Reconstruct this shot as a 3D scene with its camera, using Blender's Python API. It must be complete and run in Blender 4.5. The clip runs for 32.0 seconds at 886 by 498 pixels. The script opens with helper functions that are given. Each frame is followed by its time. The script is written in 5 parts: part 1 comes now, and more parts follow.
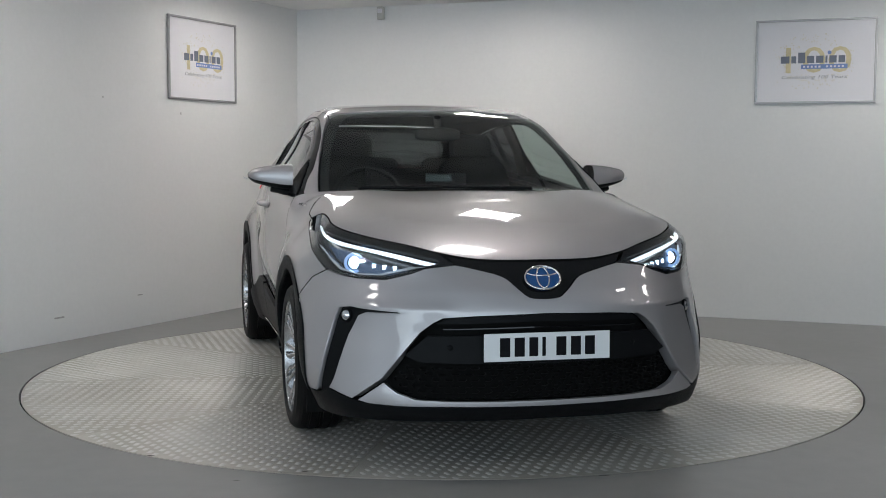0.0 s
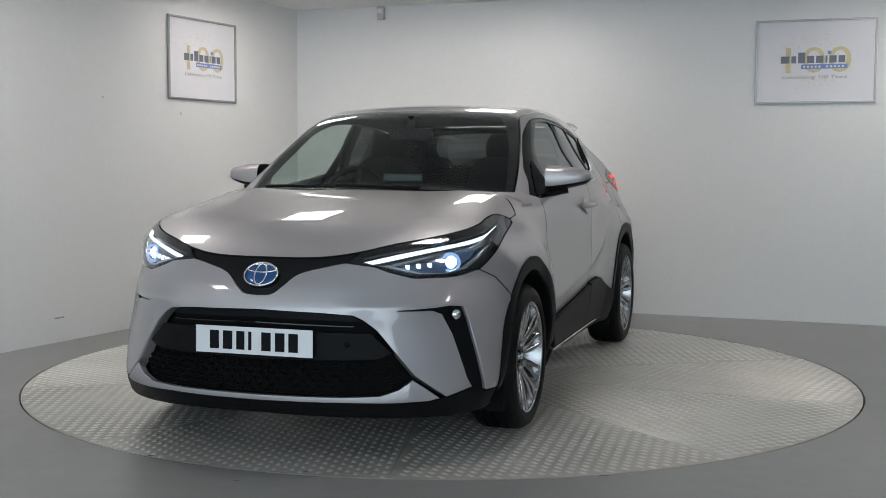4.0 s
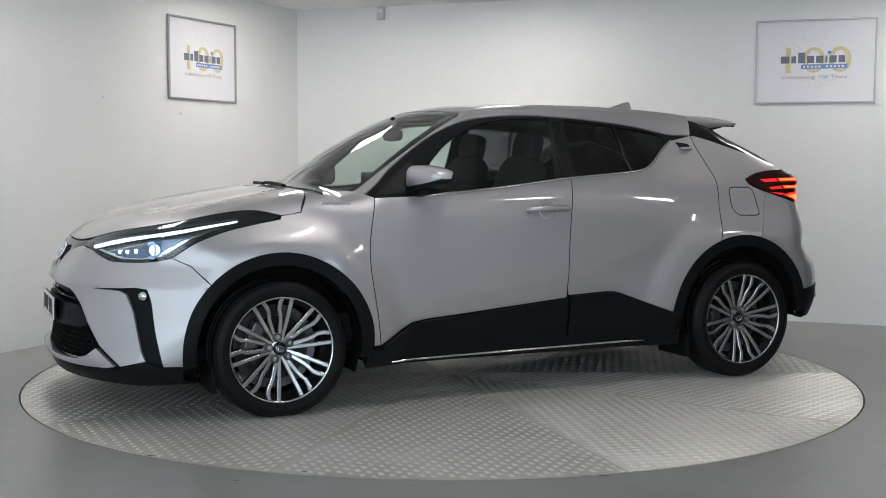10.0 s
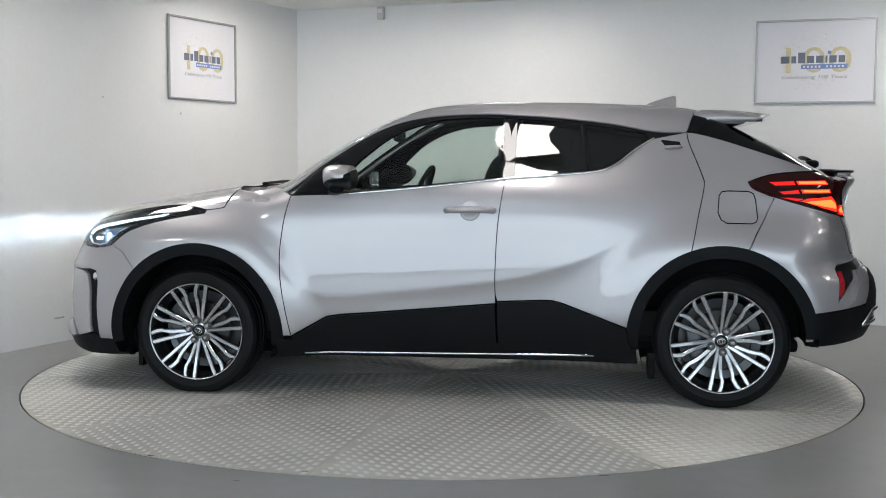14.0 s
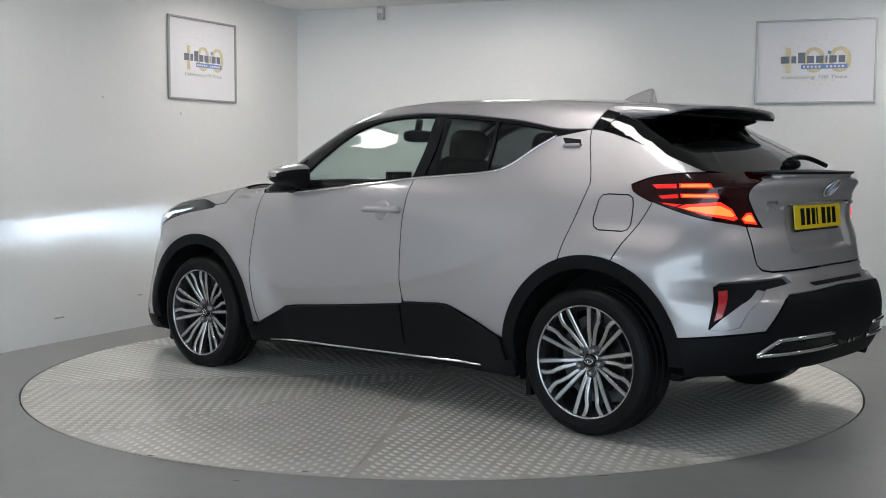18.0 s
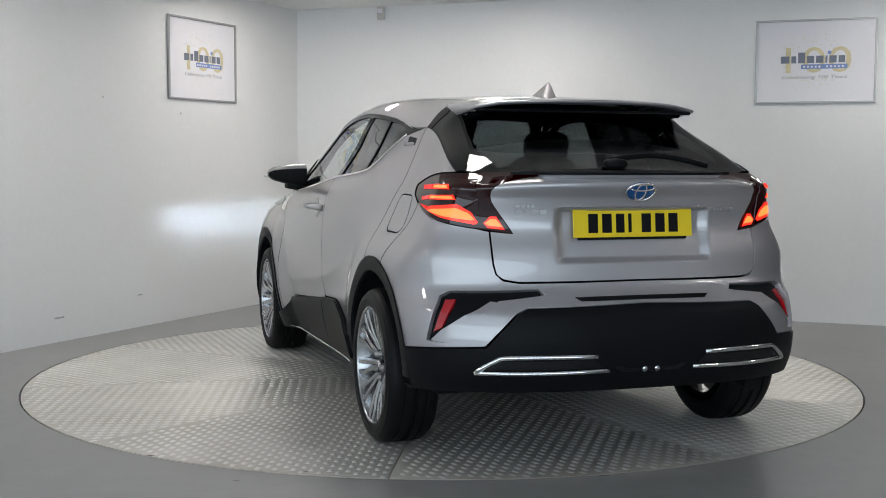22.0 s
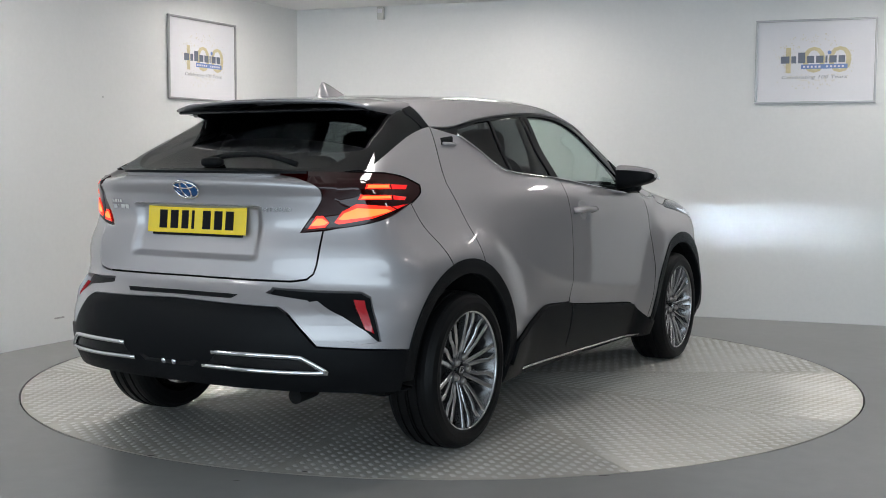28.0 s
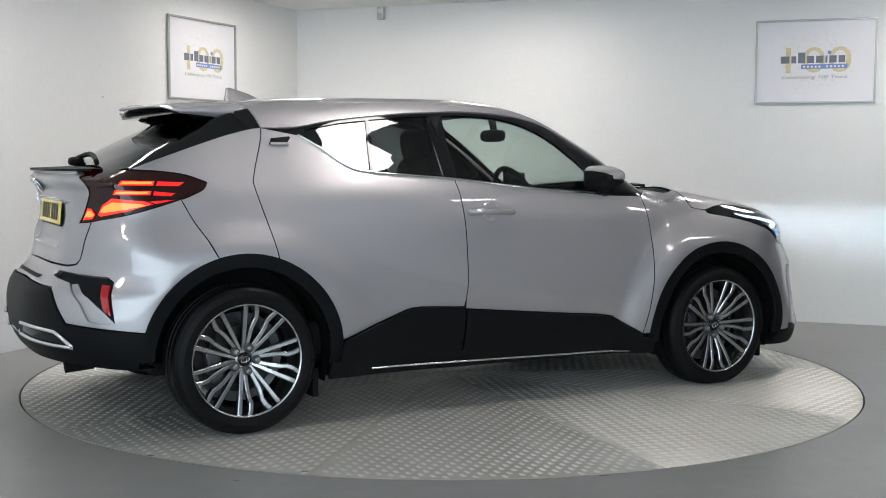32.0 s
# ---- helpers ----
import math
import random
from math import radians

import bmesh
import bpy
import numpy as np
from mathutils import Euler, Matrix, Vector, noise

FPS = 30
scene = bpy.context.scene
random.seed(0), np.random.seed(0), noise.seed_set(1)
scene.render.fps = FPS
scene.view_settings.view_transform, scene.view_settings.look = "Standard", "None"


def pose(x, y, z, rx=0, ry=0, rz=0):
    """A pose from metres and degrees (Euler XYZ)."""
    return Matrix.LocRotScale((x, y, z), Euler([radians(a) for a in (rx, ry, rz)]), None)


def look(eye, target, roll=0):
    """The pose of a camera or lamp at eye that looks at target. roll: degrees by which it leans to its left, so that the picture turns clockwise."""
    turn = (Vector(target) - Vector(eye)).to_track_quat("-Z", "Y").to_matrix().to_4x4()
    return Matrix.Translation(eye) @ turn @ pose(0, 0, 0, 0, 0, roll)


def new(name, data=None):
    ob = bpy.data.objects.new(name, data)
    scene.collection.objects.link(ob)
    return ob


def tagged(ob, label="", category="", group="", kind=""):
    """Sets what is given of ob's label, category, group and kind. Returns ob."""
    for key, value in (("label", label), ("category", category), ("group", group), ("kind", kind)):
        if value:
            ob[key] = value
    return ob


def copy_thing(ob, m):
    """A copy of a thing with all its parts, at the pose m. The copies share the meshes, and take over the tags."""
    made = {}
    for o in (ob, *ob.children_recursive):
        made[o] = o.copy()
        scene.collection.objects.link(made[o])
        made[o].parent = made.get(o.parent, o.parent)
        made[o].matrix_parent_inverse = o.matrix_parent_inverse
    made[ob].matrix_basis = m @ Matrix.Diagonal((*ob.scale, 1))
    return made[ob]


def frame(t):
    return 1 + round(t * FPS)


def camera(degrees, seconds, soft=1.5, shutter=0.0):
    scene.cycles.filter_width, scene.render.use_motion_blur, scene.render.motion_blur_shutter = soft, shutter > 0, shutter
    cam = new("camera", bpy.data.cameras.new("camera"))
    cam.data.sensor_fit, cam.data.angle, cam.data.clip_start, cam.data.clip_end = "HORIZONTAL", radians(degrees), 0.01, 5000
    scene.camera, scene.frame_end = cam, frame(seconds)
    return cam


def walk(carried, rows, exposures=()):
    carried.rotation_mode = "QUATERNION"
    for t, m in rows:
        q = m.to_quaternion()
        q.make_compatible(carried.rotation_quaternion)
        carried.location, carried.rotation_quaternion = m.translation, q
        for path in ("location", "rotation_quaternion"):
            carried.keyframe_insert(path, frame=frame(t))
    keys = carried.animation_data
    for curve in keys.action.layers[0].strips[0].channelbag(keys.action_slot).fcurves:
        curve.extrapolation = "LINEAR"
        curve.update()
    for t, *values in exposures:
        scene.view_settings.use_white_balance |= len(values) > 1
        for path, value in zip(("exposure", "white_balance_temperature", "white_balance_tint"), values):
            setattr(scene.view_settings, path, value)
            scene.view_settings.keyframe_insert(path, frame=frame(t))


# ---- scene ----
from mathutils import geometry

# ---- camera, on a tripod ----
cam = camera(41.31, 32.0, soft=0.95)
EYE = pose(0, -6.599, 1.1987, 85.685, 0, -0.02) @ pose(0, 0, 0, 0, 0, 0.234)
walk(cam, [(0.0, EYE), (32.0, EYE)], exposures=[(0.0, -.28), (3.0, -.22), (6.0, -.14), (7.0, -.06), (9.0, .10), (10.0, .12), (13.0, .14), (14.0, .13), (17.0, -.06), (19.0, -.10), (24.0, .03), (28.0, .07), (30.0, .12), (31.0, .19), (32.0, .25)])

# ---- daylight ----
world = bpy.data.worlds.new("world")
scene.world = world
world.use_nodes = True
sky = world.node_tree.nodes.new("ShaderNodeTexSky")
sky.sky_type = "NISHITA"
sky.sun_disc = False
sky.sun_elevation, sky.sun_rotation = radians(38), radians(30)
world.node_tree.links.new(sky.outputs[0], world.node_tree.nodes["Background"].inputs[0])
world.node_tree.nodes["Background"].inputs[1].default_value = 0.13
sun_data = bpy.data.lights.new("sun", "SUN")
sun_data.energy, sun_data.angle, sun_data.color = 1.0, radians(10), (1, 0.97, 0.92)
sun = new("sun", sun_data)
sun.matrix_world = look((3, 12, 20), (0, -8, 0))
PANEL_LIGHT = 24.0
day = bpy.data.lights.new("window_daylight", "AREA")
day.shape, day.size, day.size_y, day.energy, day.color = "RECTANGLE", 10.4, 2.3, 215.0, (0.74, 0.88, 1.0)
daylight = new("window_daylight", day)


# ---- materials ----
def material(name, color, rough=0.5, metal=0.0, coat=0.0, spec=0.5, grain=0.0, grain_scale=60.0, stain=0.0, stain_scale=2.0,
             stain_color=None, bump=0.0, bump_scale=150.0, rough_var=0.0, emit=None, strength=0.0, coat_rough=0.012, coat_ior=1.5):
    m = bpy.data.materials.new(name)
    m.use_nodes = True
    nt = m.node_tree
    b = nt.nodes["Principled BSDF"]
    b.inputs["Base Color"].default_value = (*color, 1)
    b.inputs["Roughness"].default_value = rough
    b.inputs["Metallic"].default_value = metal
    b.inputs["Coat Weight"].default_value = coat
    b.inputs["Coat Roughness"].default_value = coat_rough
    b.inputs["Coat IOR"].default_value = coat_ior
    b.inputs["Specular IOR Level"].default_value = spec
    co = nt.nodes.new("ShaderNodeTexCoord")
    # each object draws its own part of the pattern
    info = nt.nodes.new("ShaderNodeObjectInfo")
    far = nt.nodes.new("ShaderNodeMath")
    far.operation = "MULTIPLY"
    far.inputs[1].default_value = 23.0
    nt.links.new(info.outputs["Random"], far.inputs[0])
    shifted = nt.nodes.new("ShaderNodeVectorMath")
    shifted.operation = "ADD"
    nt.links.new(co.outputs["Object"], shifted.inputs[0])
    nt.links.new(far.outputs[0], shifted.inputs[1])

    def tex(scale, detail):
        n = nt.nodes.new("ShaderNodeTexNoise")
        n.inputs["Scale"].default_value, n.inputs["Detail"].default_value = scale, detail
        nt.links.new(shifted.outputs[0], n.inputs["Vector"])
        return n.outputs["Fac"]

    def ramp(fac, lo, hi):
        n = nt.nodes.new("ShaderNodeMapRange")
        n.inputs["From Min"].default_value, n.inputs["From Max"].default_value = 0.3, 0.7
        n.inputs["To Min"].default_value, n.inputs["To Max"].default_value = lo, hi
        nt.links.new(fac, n.inputs["Value"])
        return n.outputs["Result"]

    if grain or stain:
        last = None
        for amount, scale, other in ((grain, grain_scale, None), (stain, stain_scale, stain_color)):
            if not amount:
                continue
            mix = nt.nodes.new("ShaderNodeMix")
            mix.data_type = "RGBA"
            if last is None:
                mix.inputs["A"].default_value = (*color, 1)
            else:
                nt.links.new(last, mix.inputs["A"])
            mix.inputs["B"].default_value = (*(other or [c * 0.55 for c in color]), 1)
            nt.links.new(ramp(tex(scale, 6), 0, amount), mix.inputs["Factor"])
            last = mix.outputs["Result"]
        nt.links.new(last, b.inputs["Base Color"])
    if rough_var:
        nt.links.new(ramp(tex(stain_scale * 1.7, 5), rough - rough_var, rough + rough_var), b.inputs["Roughness"])
    if bump:
        n = nt.nodes.new("ShaderNodeBump")
        n.inputs["Strength"].default_value, n.inputs["Distance"].default_value = bump, 0.002
        nt.links.new(tex(bump_scale, 4), n.inputs["Height"])
        nt.links.new(n.outputs["Normal"], b.inputs["Normal"])
    if emit:
        b.inputs["Emission Color"].default_value = (*emit, 1)
        b.inputs["Emission Strength"].default_value = strength
    return m


def thin_glass(name, tint, gloss=1.0):
    """A thin pane: straight through, tinted, with a clear reflection."""
    m = bpy.data.materials.new(name)
    m.use_nodes = True
    nt = m.node_tree
    nt.nodes.remove(nt.nodes["Principled BSDF"])
    out = nt.nodes["Material Output"]
    tr = nt.nodes.new("ShaderNodeBsdfTransparent")
    tr.inputs[0].default_value = (*tint, 1)
    gl = nt.nodes.new("ShaderNodeBsdfGlossy")
    gl.inputs["Roughness"].default_value = 0.0
    gl.inputs["Color"].default_value = (gloss, gloss, gloss, 1)
    lw = nt.nodes.new("ShaderNodeLayerWeight")
    lw.inputs["Blend"].default_value = 0.5
    pw = nt.nodes.new("ShaderNodeMath")
    pw.operation = "POWER"
    pw.inputs[1].default_value = 4.6
    nt.links.new(lw.outputs["Facing"], pw.inputs[0])
    fr = nt.nodes.new("ShaderNodeMath")
    fr.operation = "MULTIPLY_ADD"
    fr.inputs[1].default_value, fr.inputs[2].default_value = 0.91, 0.045
    nt.links.new(pw.outputs[0], fr.inputs[0])
    mix = nt.nodes.new("ShaderNodeMixShader")
    nt.links.new(fr.outputs[0], mix.inputs[0])
    nt.links.new(tr.outputs[0], mix.inputs[1])
    nt.links.new(gl.outputs[0], mix.inputs[2])
    nt.links.new(mix.outputs[0], out.inputs["Surface"])
    return m


def brushed(name, *args, lean=0.92, **kw):
    """A rolled metal sheet, its grain along the sheet's own x."""
    m = material(name, *args, **kw)
    nt = m.node_tree
    turned_to = nt.nodes.new("ShaderNodeVectorTransform")
    turned_to.vector_type, turned_to.convert_from, turned_to.convert_to = "VECTOR", "OBJECT", "WORLD"
    turned_to.inputs[0].default_value = (0, 1, 0)
    b = nt.nodes["Principled BSDF"]
    b.inputs["Anisotropic"].default_value = lean
    nt.links.new(turned_to.outputs[0], b.inputs["Tangent"])
    return m


M_WALL = material("white wall paint", (0.82, 0.82, 0.81), 0.6, grain=0.06, grain_scale=35, stain=0.10, stain_scale=0.8, stain_color=(0.74, 0.735, 0.72), bump=0.15, bump_scale=220)
M_BACKDROP = material("near-black backdrop", (0.035, 0.035, 0.037), 0.6, grain=0.1, grain_scale=30, stain=0.15, stain_scale=0.7, bump=0.15, bump_scale=220)
M_WALL_UNSEEN = material("grey of the unseen walls", (0.30, 0.30, 0.305), 0.6, grain=0.1, grain_scale=30, stain=0.15, stain_scale=0.7, bump=0.15, bump_scale=220)
M_CEIL = material("white ceiling paint", (0.82, 0.81, 0.80), 0.7, stain=0.08, stain_scale=0.6, bump=0.1)
M_FLOOR = material("grey floor coating", (0.275, 0.275, 0.268), 0.30, grain=0.25, grain_scale=10, stain=0.6, stain_scale=1.3, stain_color=(0.23, 0.227, 0.213), bump=0.05, bump_scale=90)
M_PLATE = brushed("worn aluminium plate", (0.70, 0.68, 0.63), 0.42, 0.50, grain=0.25, grain_scale=9, stain=0.5, stain_scale=2.2, stain_color=(0.42, 0.38, 0.30), bump=0.2, bump_scale=300, rough_var=0.08)
M_STUD = material("polished aluminium stud", (0.88, 0.87, 0.84), 0.36, 0.50, grain=0.2, grain_scale=20, stain=0.3, stain_scale=1.6, stain_color=(0.45, 0.43, 0.39))
M_GAP = material("dark steel gap", (0.02, 0.02, 0.02), 0.8)
M_FRAME = material("brushed silver frame", (0.42, 0.42, 0.42), 0.38, 0.9, grain=0.1)
M_PAPER = material("poster paper", (0.79, 0.78, 0.81), 0.45, grain=0.03)
M_GOLD = material("pale gold print", (0.70, 0.61, 0.38), 0.45, grain=0.4, grain_scale=25)
M_GOLD_DUST = material("faint gold print", (0.77, 0.73, 0.66), 0.45, grain=0.3, grain_scale=40)
M_NAVY = material("slate print", (0.15, 0.17, 0.22), 0.45)
M_BLUE = material("blue print", (0.18, 0.27, 0.55), 0.45)
M_GREYPRINT = material("grey print", (0.30, 0.30, 0.33), 0.45)
M_PLASTIC_W = material("white plastic", (0.78, 0.77, 0.74), 0.4)
M_PLASTIC_SHADED = material("white plastic with shade in its grey", (0.55, 0.54, 0.51), 0.4)
M_CHIP = material("dark chip", (0.07, 0.065, 0.06), 0.8)
M_SCUFF = material("grey scuff", (0.45, 0.44, 0.43), 0.7)
M_PANEL = material("lit panel", (0.9, 0.9, 0.9), 0.5, emit=(1.0, 0.958, 0.925), strength=PANEL_LIGHT)

M_PAINT = material("metallic silver paint", (0.425, 0.408, 0.418), 0.45, 0.62, coat=1.0, grain=0.12, grain_scale=900, coat_ior=1.62)
M_BLACK = material("black textured plastic", (0.006, 0.0065, 0.0075), 0.45, spec=0.10, bump=0.25, bump_scale=900, grain=0.2, grain_scale=60)
M_GLOSS = material("piano black trim", (0.006, 0.006, 0.007), 0.03, spec=0.36)
M_RUBBER = material("tyre rubber", (0.004, 0.004, 0.0045), 0.5, spec=0.16, grain=0.3, grain_scale=30, bump=0.1, bump_scale=200)
M_RIM = material("machined alloy", (0.44, 0.44, 0.45), 0.26, 1.0, grain=0.08, grain_scale=80)
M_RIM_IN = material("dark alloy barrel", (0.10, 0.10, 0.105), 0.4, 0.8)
M_DISC = material("brake steel", (0.33, 0.32, 0.31), 0.35, 1.0, grain=0.2, grain_scale=40)
M_DISC_DARK = material("dark brake disc", (0.045, 0.043, 0.042), 0.4, 1.0, grain=0.3, grain_scale=40)
M_CHROME = material("chrome", (0.80, 0.80, 0.81), 0.06, 1.0)
M_DARK = material("dark cabin trim", (0.006, 0.006, 0.0065), 0.65, spec=0.2, bump=0.2, bump_scale=400)
M_CLOTH = material("black seat cloth", (0.004, 0.004, 0.0045), 0.85, spec=0.2, grain=0.3, grain_scale=300, bump=0.4, bump_scale=500)
M_UNDER = material("underbody black", (0.006, 0.006, 0.006), 0.85, spec=0.15, grain=0.3)
M_SCREEN = thin_glass("clear glass", (0.74, 0.82, 0.79))
M_PRIVACY = thin_glass("privacy glass", (0.11, 0.12, 0.125))
M_LENS = thin_glass("lamp cover", (0.93, 0.95, 0.97))
M_LED = material("white light guide", (0.9, 0.9, 0.9), 0.3, emit=(0.74, 0.88, 1.0), strength=1.7)
M_BEAM = material("lit projector", (0.9, 0.9, 0.9), 0.3, emit=(0.60, 0.80, 1.0), strength=5.0)
M_BEAM_WIDE = material("main projector", (0.5, 0.6, 0.8), 0.2, emit=(0.46, 0.70, 1.0), strength=5.0)
M_HALO = material("blue-lit lamp bowl", (0.10, 0.13, 0.18), 0.3, emit=(0.34, 0.58, 1.0), strength=0.75)
M_RAY = material("projector beam", (0.9, 0.9, 0.9), 0.3, emit=(0.62, 0.82, 1.0), strength=95000.0)
M_REFLECTOR = material("lamp bowl", (0.70, 0.72, 0.76), 0.18, 1.0)
M_BOWL = material("lit lamp bowl", (0.10, 0.12, 0.16), 0.22, 1.0, emit=(0.34, 0.58, 1.0), strength=0.10)
M_LAMP_DARK = material("lamp housing", (0.03, 0.032, 0.036), 0.25, coat=0.6)
M_TAIL = material("dark red lens", (0.012, 0.0006, 0.0008), 0.04, emit=(1.0, 0.02, 0.02), strength=0.004)
M_TAIL_ON = material("lit red light", (0.5, 0.02, 0.01), 0.2, emit=(1.0, 0.022, 0.010), strength=1.7)
M_TAIL_HOT = material("bright core of the red light", (0.5, 0.05, 0.02), 0.2, emit=(1.0, 0.15, 0.03), strength=2.6)
M_TAIL_HALF = material("glowing red guide", (0.3, 0.01, 0.01), 0.2, emit=(1.0, 0.02, 0.02), strength=0.7)
M_REFLEX = material("red reflex", (0.42, 0.008, 0.015), 0.12, coat=1.0)
M_EMBLEM = material("blue emblem", (0.01, 0.07, 0.22), 0.08, coat=1.0)
M_NP_W = material("white plate", (0.78, 0.79, 0.80), 0.25, coat=0.5)
M_NP_Y = material("yellow plate", (0.85, 0.62, 0.02), 0.25, coat=0.5)
M_PRINT = material("black print", (0.006, 0.006, 0.008), 0.5, spec=0.1)
M_BADGE = material("bright badge", (0.75, 0.75, 0.76), 0.12, 1.0)


# ---- mesh tools ----
def part(name, bm, mat, parent=None, label="", smooth=False):
    """A bmesh as one mesh object under its thing."""
    me = bpy.data.meshes.new(name)
    bm.to_mesh(me)
    bm.free()
    me.materials.append(mat)
    if smooth:
        me.polygons.foreach_set("use_smooth", [True] * len(me.polygons))
    ob = new(name, me)
    ob.parent = parent
    if label:
        ob["label"] = label
    return ob


def box(bm, lo, hi, bevel=0.0, m=None, seg=2):
    c = [(a + b) / 2 for a, b in zip(lo, hi)]
    s = [abs(b - a) for a, b in zip(lo, hi)]
    mm = Matrix.Translation(c) @ Matrix.Diagonal((*s, 1))
    r = bmesh.ops.create_cube(bm, size=1, matrix=mm)
    vs = r["verts"]
    if bevel:
        es = list({e for v in vs for e in v.link_edges})
        r = bmesh.ops.bevel(bm, geom=es, offset=bevel, segments=seg, affect="EDGES", profile=0.6)
        vs = list({v for f in r["faces"] for v in f.verts} | {v for v in vs if v.is_valid})
    if m is not None:
        bmesh.ops.transform(bm, matrix=m, verts=vs)
    return vs


def rod(bm, a, b, r, n=10, r2=None):
    a, b = Vector(a), Vector(b)
    d = b - a
    m = Matrix.Translation((a + b) / 2) @ d.to_track_quat("Z", "Y").to_matrix().to_4x4()
    return bmesh.ops.create_cone(bm, cap_ends=True, segments=n, radius1=r, radius2=r if r2 is None else r2, depth=d.length, matrix=m)["verts"]


def lathe(bm, profile, n=48, m=Matrix()):
    """Turns (radius, height) about z; m places it."""
    rings = []
    for r, h in profile:
        rings.append([bm.verts.new(m @ Vector((r * math.cos(2 * math.pi * i / n), r * math.sin(2 * math.pi * i / n), h))) for i in range(n)])
    for a, b in zip(rings, rings[1:]):
        for i in range(n):
            j = (i + 1) % n
            bm.faces.new((a[i], a[j], b[j], b[i]))
    return rings


def tube(bm, pts, r, n=8, squash=1.0, up=(0, 0, 1)):
    """A rod along a line of points."""
    pts = [Vector(p) for p in pts]
    rings = []
    for i, p in enumerate(pts):
        d = (pts[min(i + 1, len(pts) - 1)] - pts[max(i - 1, 0)]).normalized()
        s = d.cross(Vector(up))
        s = s.normalized() if s.length > 1e-5 else Vector((1, 0, 0))
        u = s.cross(d)
        rings.append([bm.verts.new(p + s * r * math.cos(2 * math.pi * k / n) + u * r * squash * math.sin(2 * math.pi * k / n)) for k in range(n)])
    for a, b in zip(rings, rings[1:]):
        for k in range(n):
            bm.faces.new((a[k], a[(k + 1) % n], b[(k + 1) % n], b[k]))
    bm.faces.new(rings[0][::-1])
    bm.faces.new(rings[-1])


def spline(pts, n=6):
    """Catmull-Rom through the points, n steps a span."""
    p = [np.array(q, float) for q in pts]
    p = [2 * p[0] - p[1]] + p + [2 * p[-1] - p[-2]]
    out = []
    for i in range(1, len(p) - 2):
        for k in range(n):
            t = k / n
            out.append(0.5 * (2 * p[i] + (p[i + 1] - p[i - 1]) * t + (2 * p[i - 1] - 5 * p[i] + 4 * p[i + 1] - p[i + 2]) * t * t
                              + (3 * p[i] - p[i - 1] - 3 * p[i + 1] + p[i + 2]) * t ** 3))
    out.append(p[-2])
    return [tuple(q) for q in out]


def arc(cx, cz, r, a0, a1, n=28):
    return [(cx + r * math.cos(radians(a0 + (a1 - a0) * i / n)), cz + r * math.sin(radians(a0 + (a1 - a0) * i / n))) for i in range(n + 1)]


def turned(name, profile, mat, parent, m, n=48, label=""):
    bm = bmesh.new()
    lathe(bm, profile, n, m)
    return part(name, bm, mat, parent, label, smooth=True)


def words(name, text, size, depth, mat, parent, m, label="", width=None, slant=0.0):
    """Raised letters as a mesh."""
    cu = bpy.data.curves.new(name, "FONT")
    cu.body, cu.size, cu.extrude, cu.align_x, cu.align_y, cu.shear = text, size, depth, "CENTER", "CENTER", slant
    cu.resolution_u = 3
    tmp = bpy.data.objects.new(name, cu)
    me = bpy.data.meshes.new_from_object(tmp)
    bpy.data.objects.remove(tmp)
    bpy.data.curves.remove(cu)
    if width:
        xs = [v.co.x for v in me.vertices]
        k = width / (max(xs) - min(xs))
        me.transform(Matrix.Diagonal((k, 1, 1, 1)))
    me.transform(m)
    me.materials.clear()
    me.materials.append(mat)
    ob = new(name, me)
    ob.parent = parent
    if label:
        ob["label"] = label
    return ob


# ---- the room ----
CORNER = Vector((-1.265, 3.665))
LEFT_END = CORNER + Vector((-0.4290, -0.9033)) * 11.3
RIGHT_END = CORNER + Vector((0.9358, -0.3526)) * 5.45
RECESS_END = Vector((7.6, 0.1))
BACK_END = Vector((7.0, -9.6))
HEIGHT = 2.484


def wall(name, a, b, hole=None, thick=0.2, label="", mat=None):
    """A wall from a to b, its room side on the right of the way a to b; hole: from, to, sill, head."""
    d = (b - a)
    length = d.length
    d = d / length
    n = Vector((-d.y, d.x))
    bm = bmesh.new()
    m = Matrix(((d.x, n.x, 0, a.x), (d.y, n.y, 0, a.y), (0, 0, 1, 0), (0, 0, 0, 1)))
    if hole is None:
        box(bm, (0, 0, 0), (length, thick, HEIGHT), m=m)
    else:
        s0, s1, z0, z1 = hole
        box(bm, (0, 0, 0), (s0, thick, HEIGHT), m=m)
        box(bm, (s1, 0, 0), (length, thick, HEIGHT), m=m)
        box(bm, (s0, 0, z1), (s1, thick, HEIGHT), m=m)
        if z0 > 0:
            box(bm, (s0, 0, 0), (s1, thick, z0), m=m)
    return tagged(part(name, bm, mat or M_WALL), label or "plain white painted plaster wall", "wall", kind="structure")


wall("wall_west", LEFT_END, CORNER, label="white painted wall with small scuffs near the floor")
wall("wall_north", CORNER, RIGHT_END, label="white painted wall with a framed poster")
# unseen backdrop, stands for a dark opening that the car's side mirrors
wall("wall_northeast", RIGHT_END, RECESS_END, label="near-black unseen backdrop for the dark space beyond the bay", mat=M_BACKDROP)
# closing walls out of view, grey only to throw back less light
wall("wall_east", RECESS_END, BACK_END, label="unseen wall beyond the bay, greyed to dim reflections", mat=M_WALL_UNSEEN)
wall("wall_south", BACK_END, LEFT_END, hole=(2.3, 13.0, 0.06, 2.42), label="unseen wall with a wide shopfront window, greyed to dim reflections", mat=M_WALL_UNSEEN)

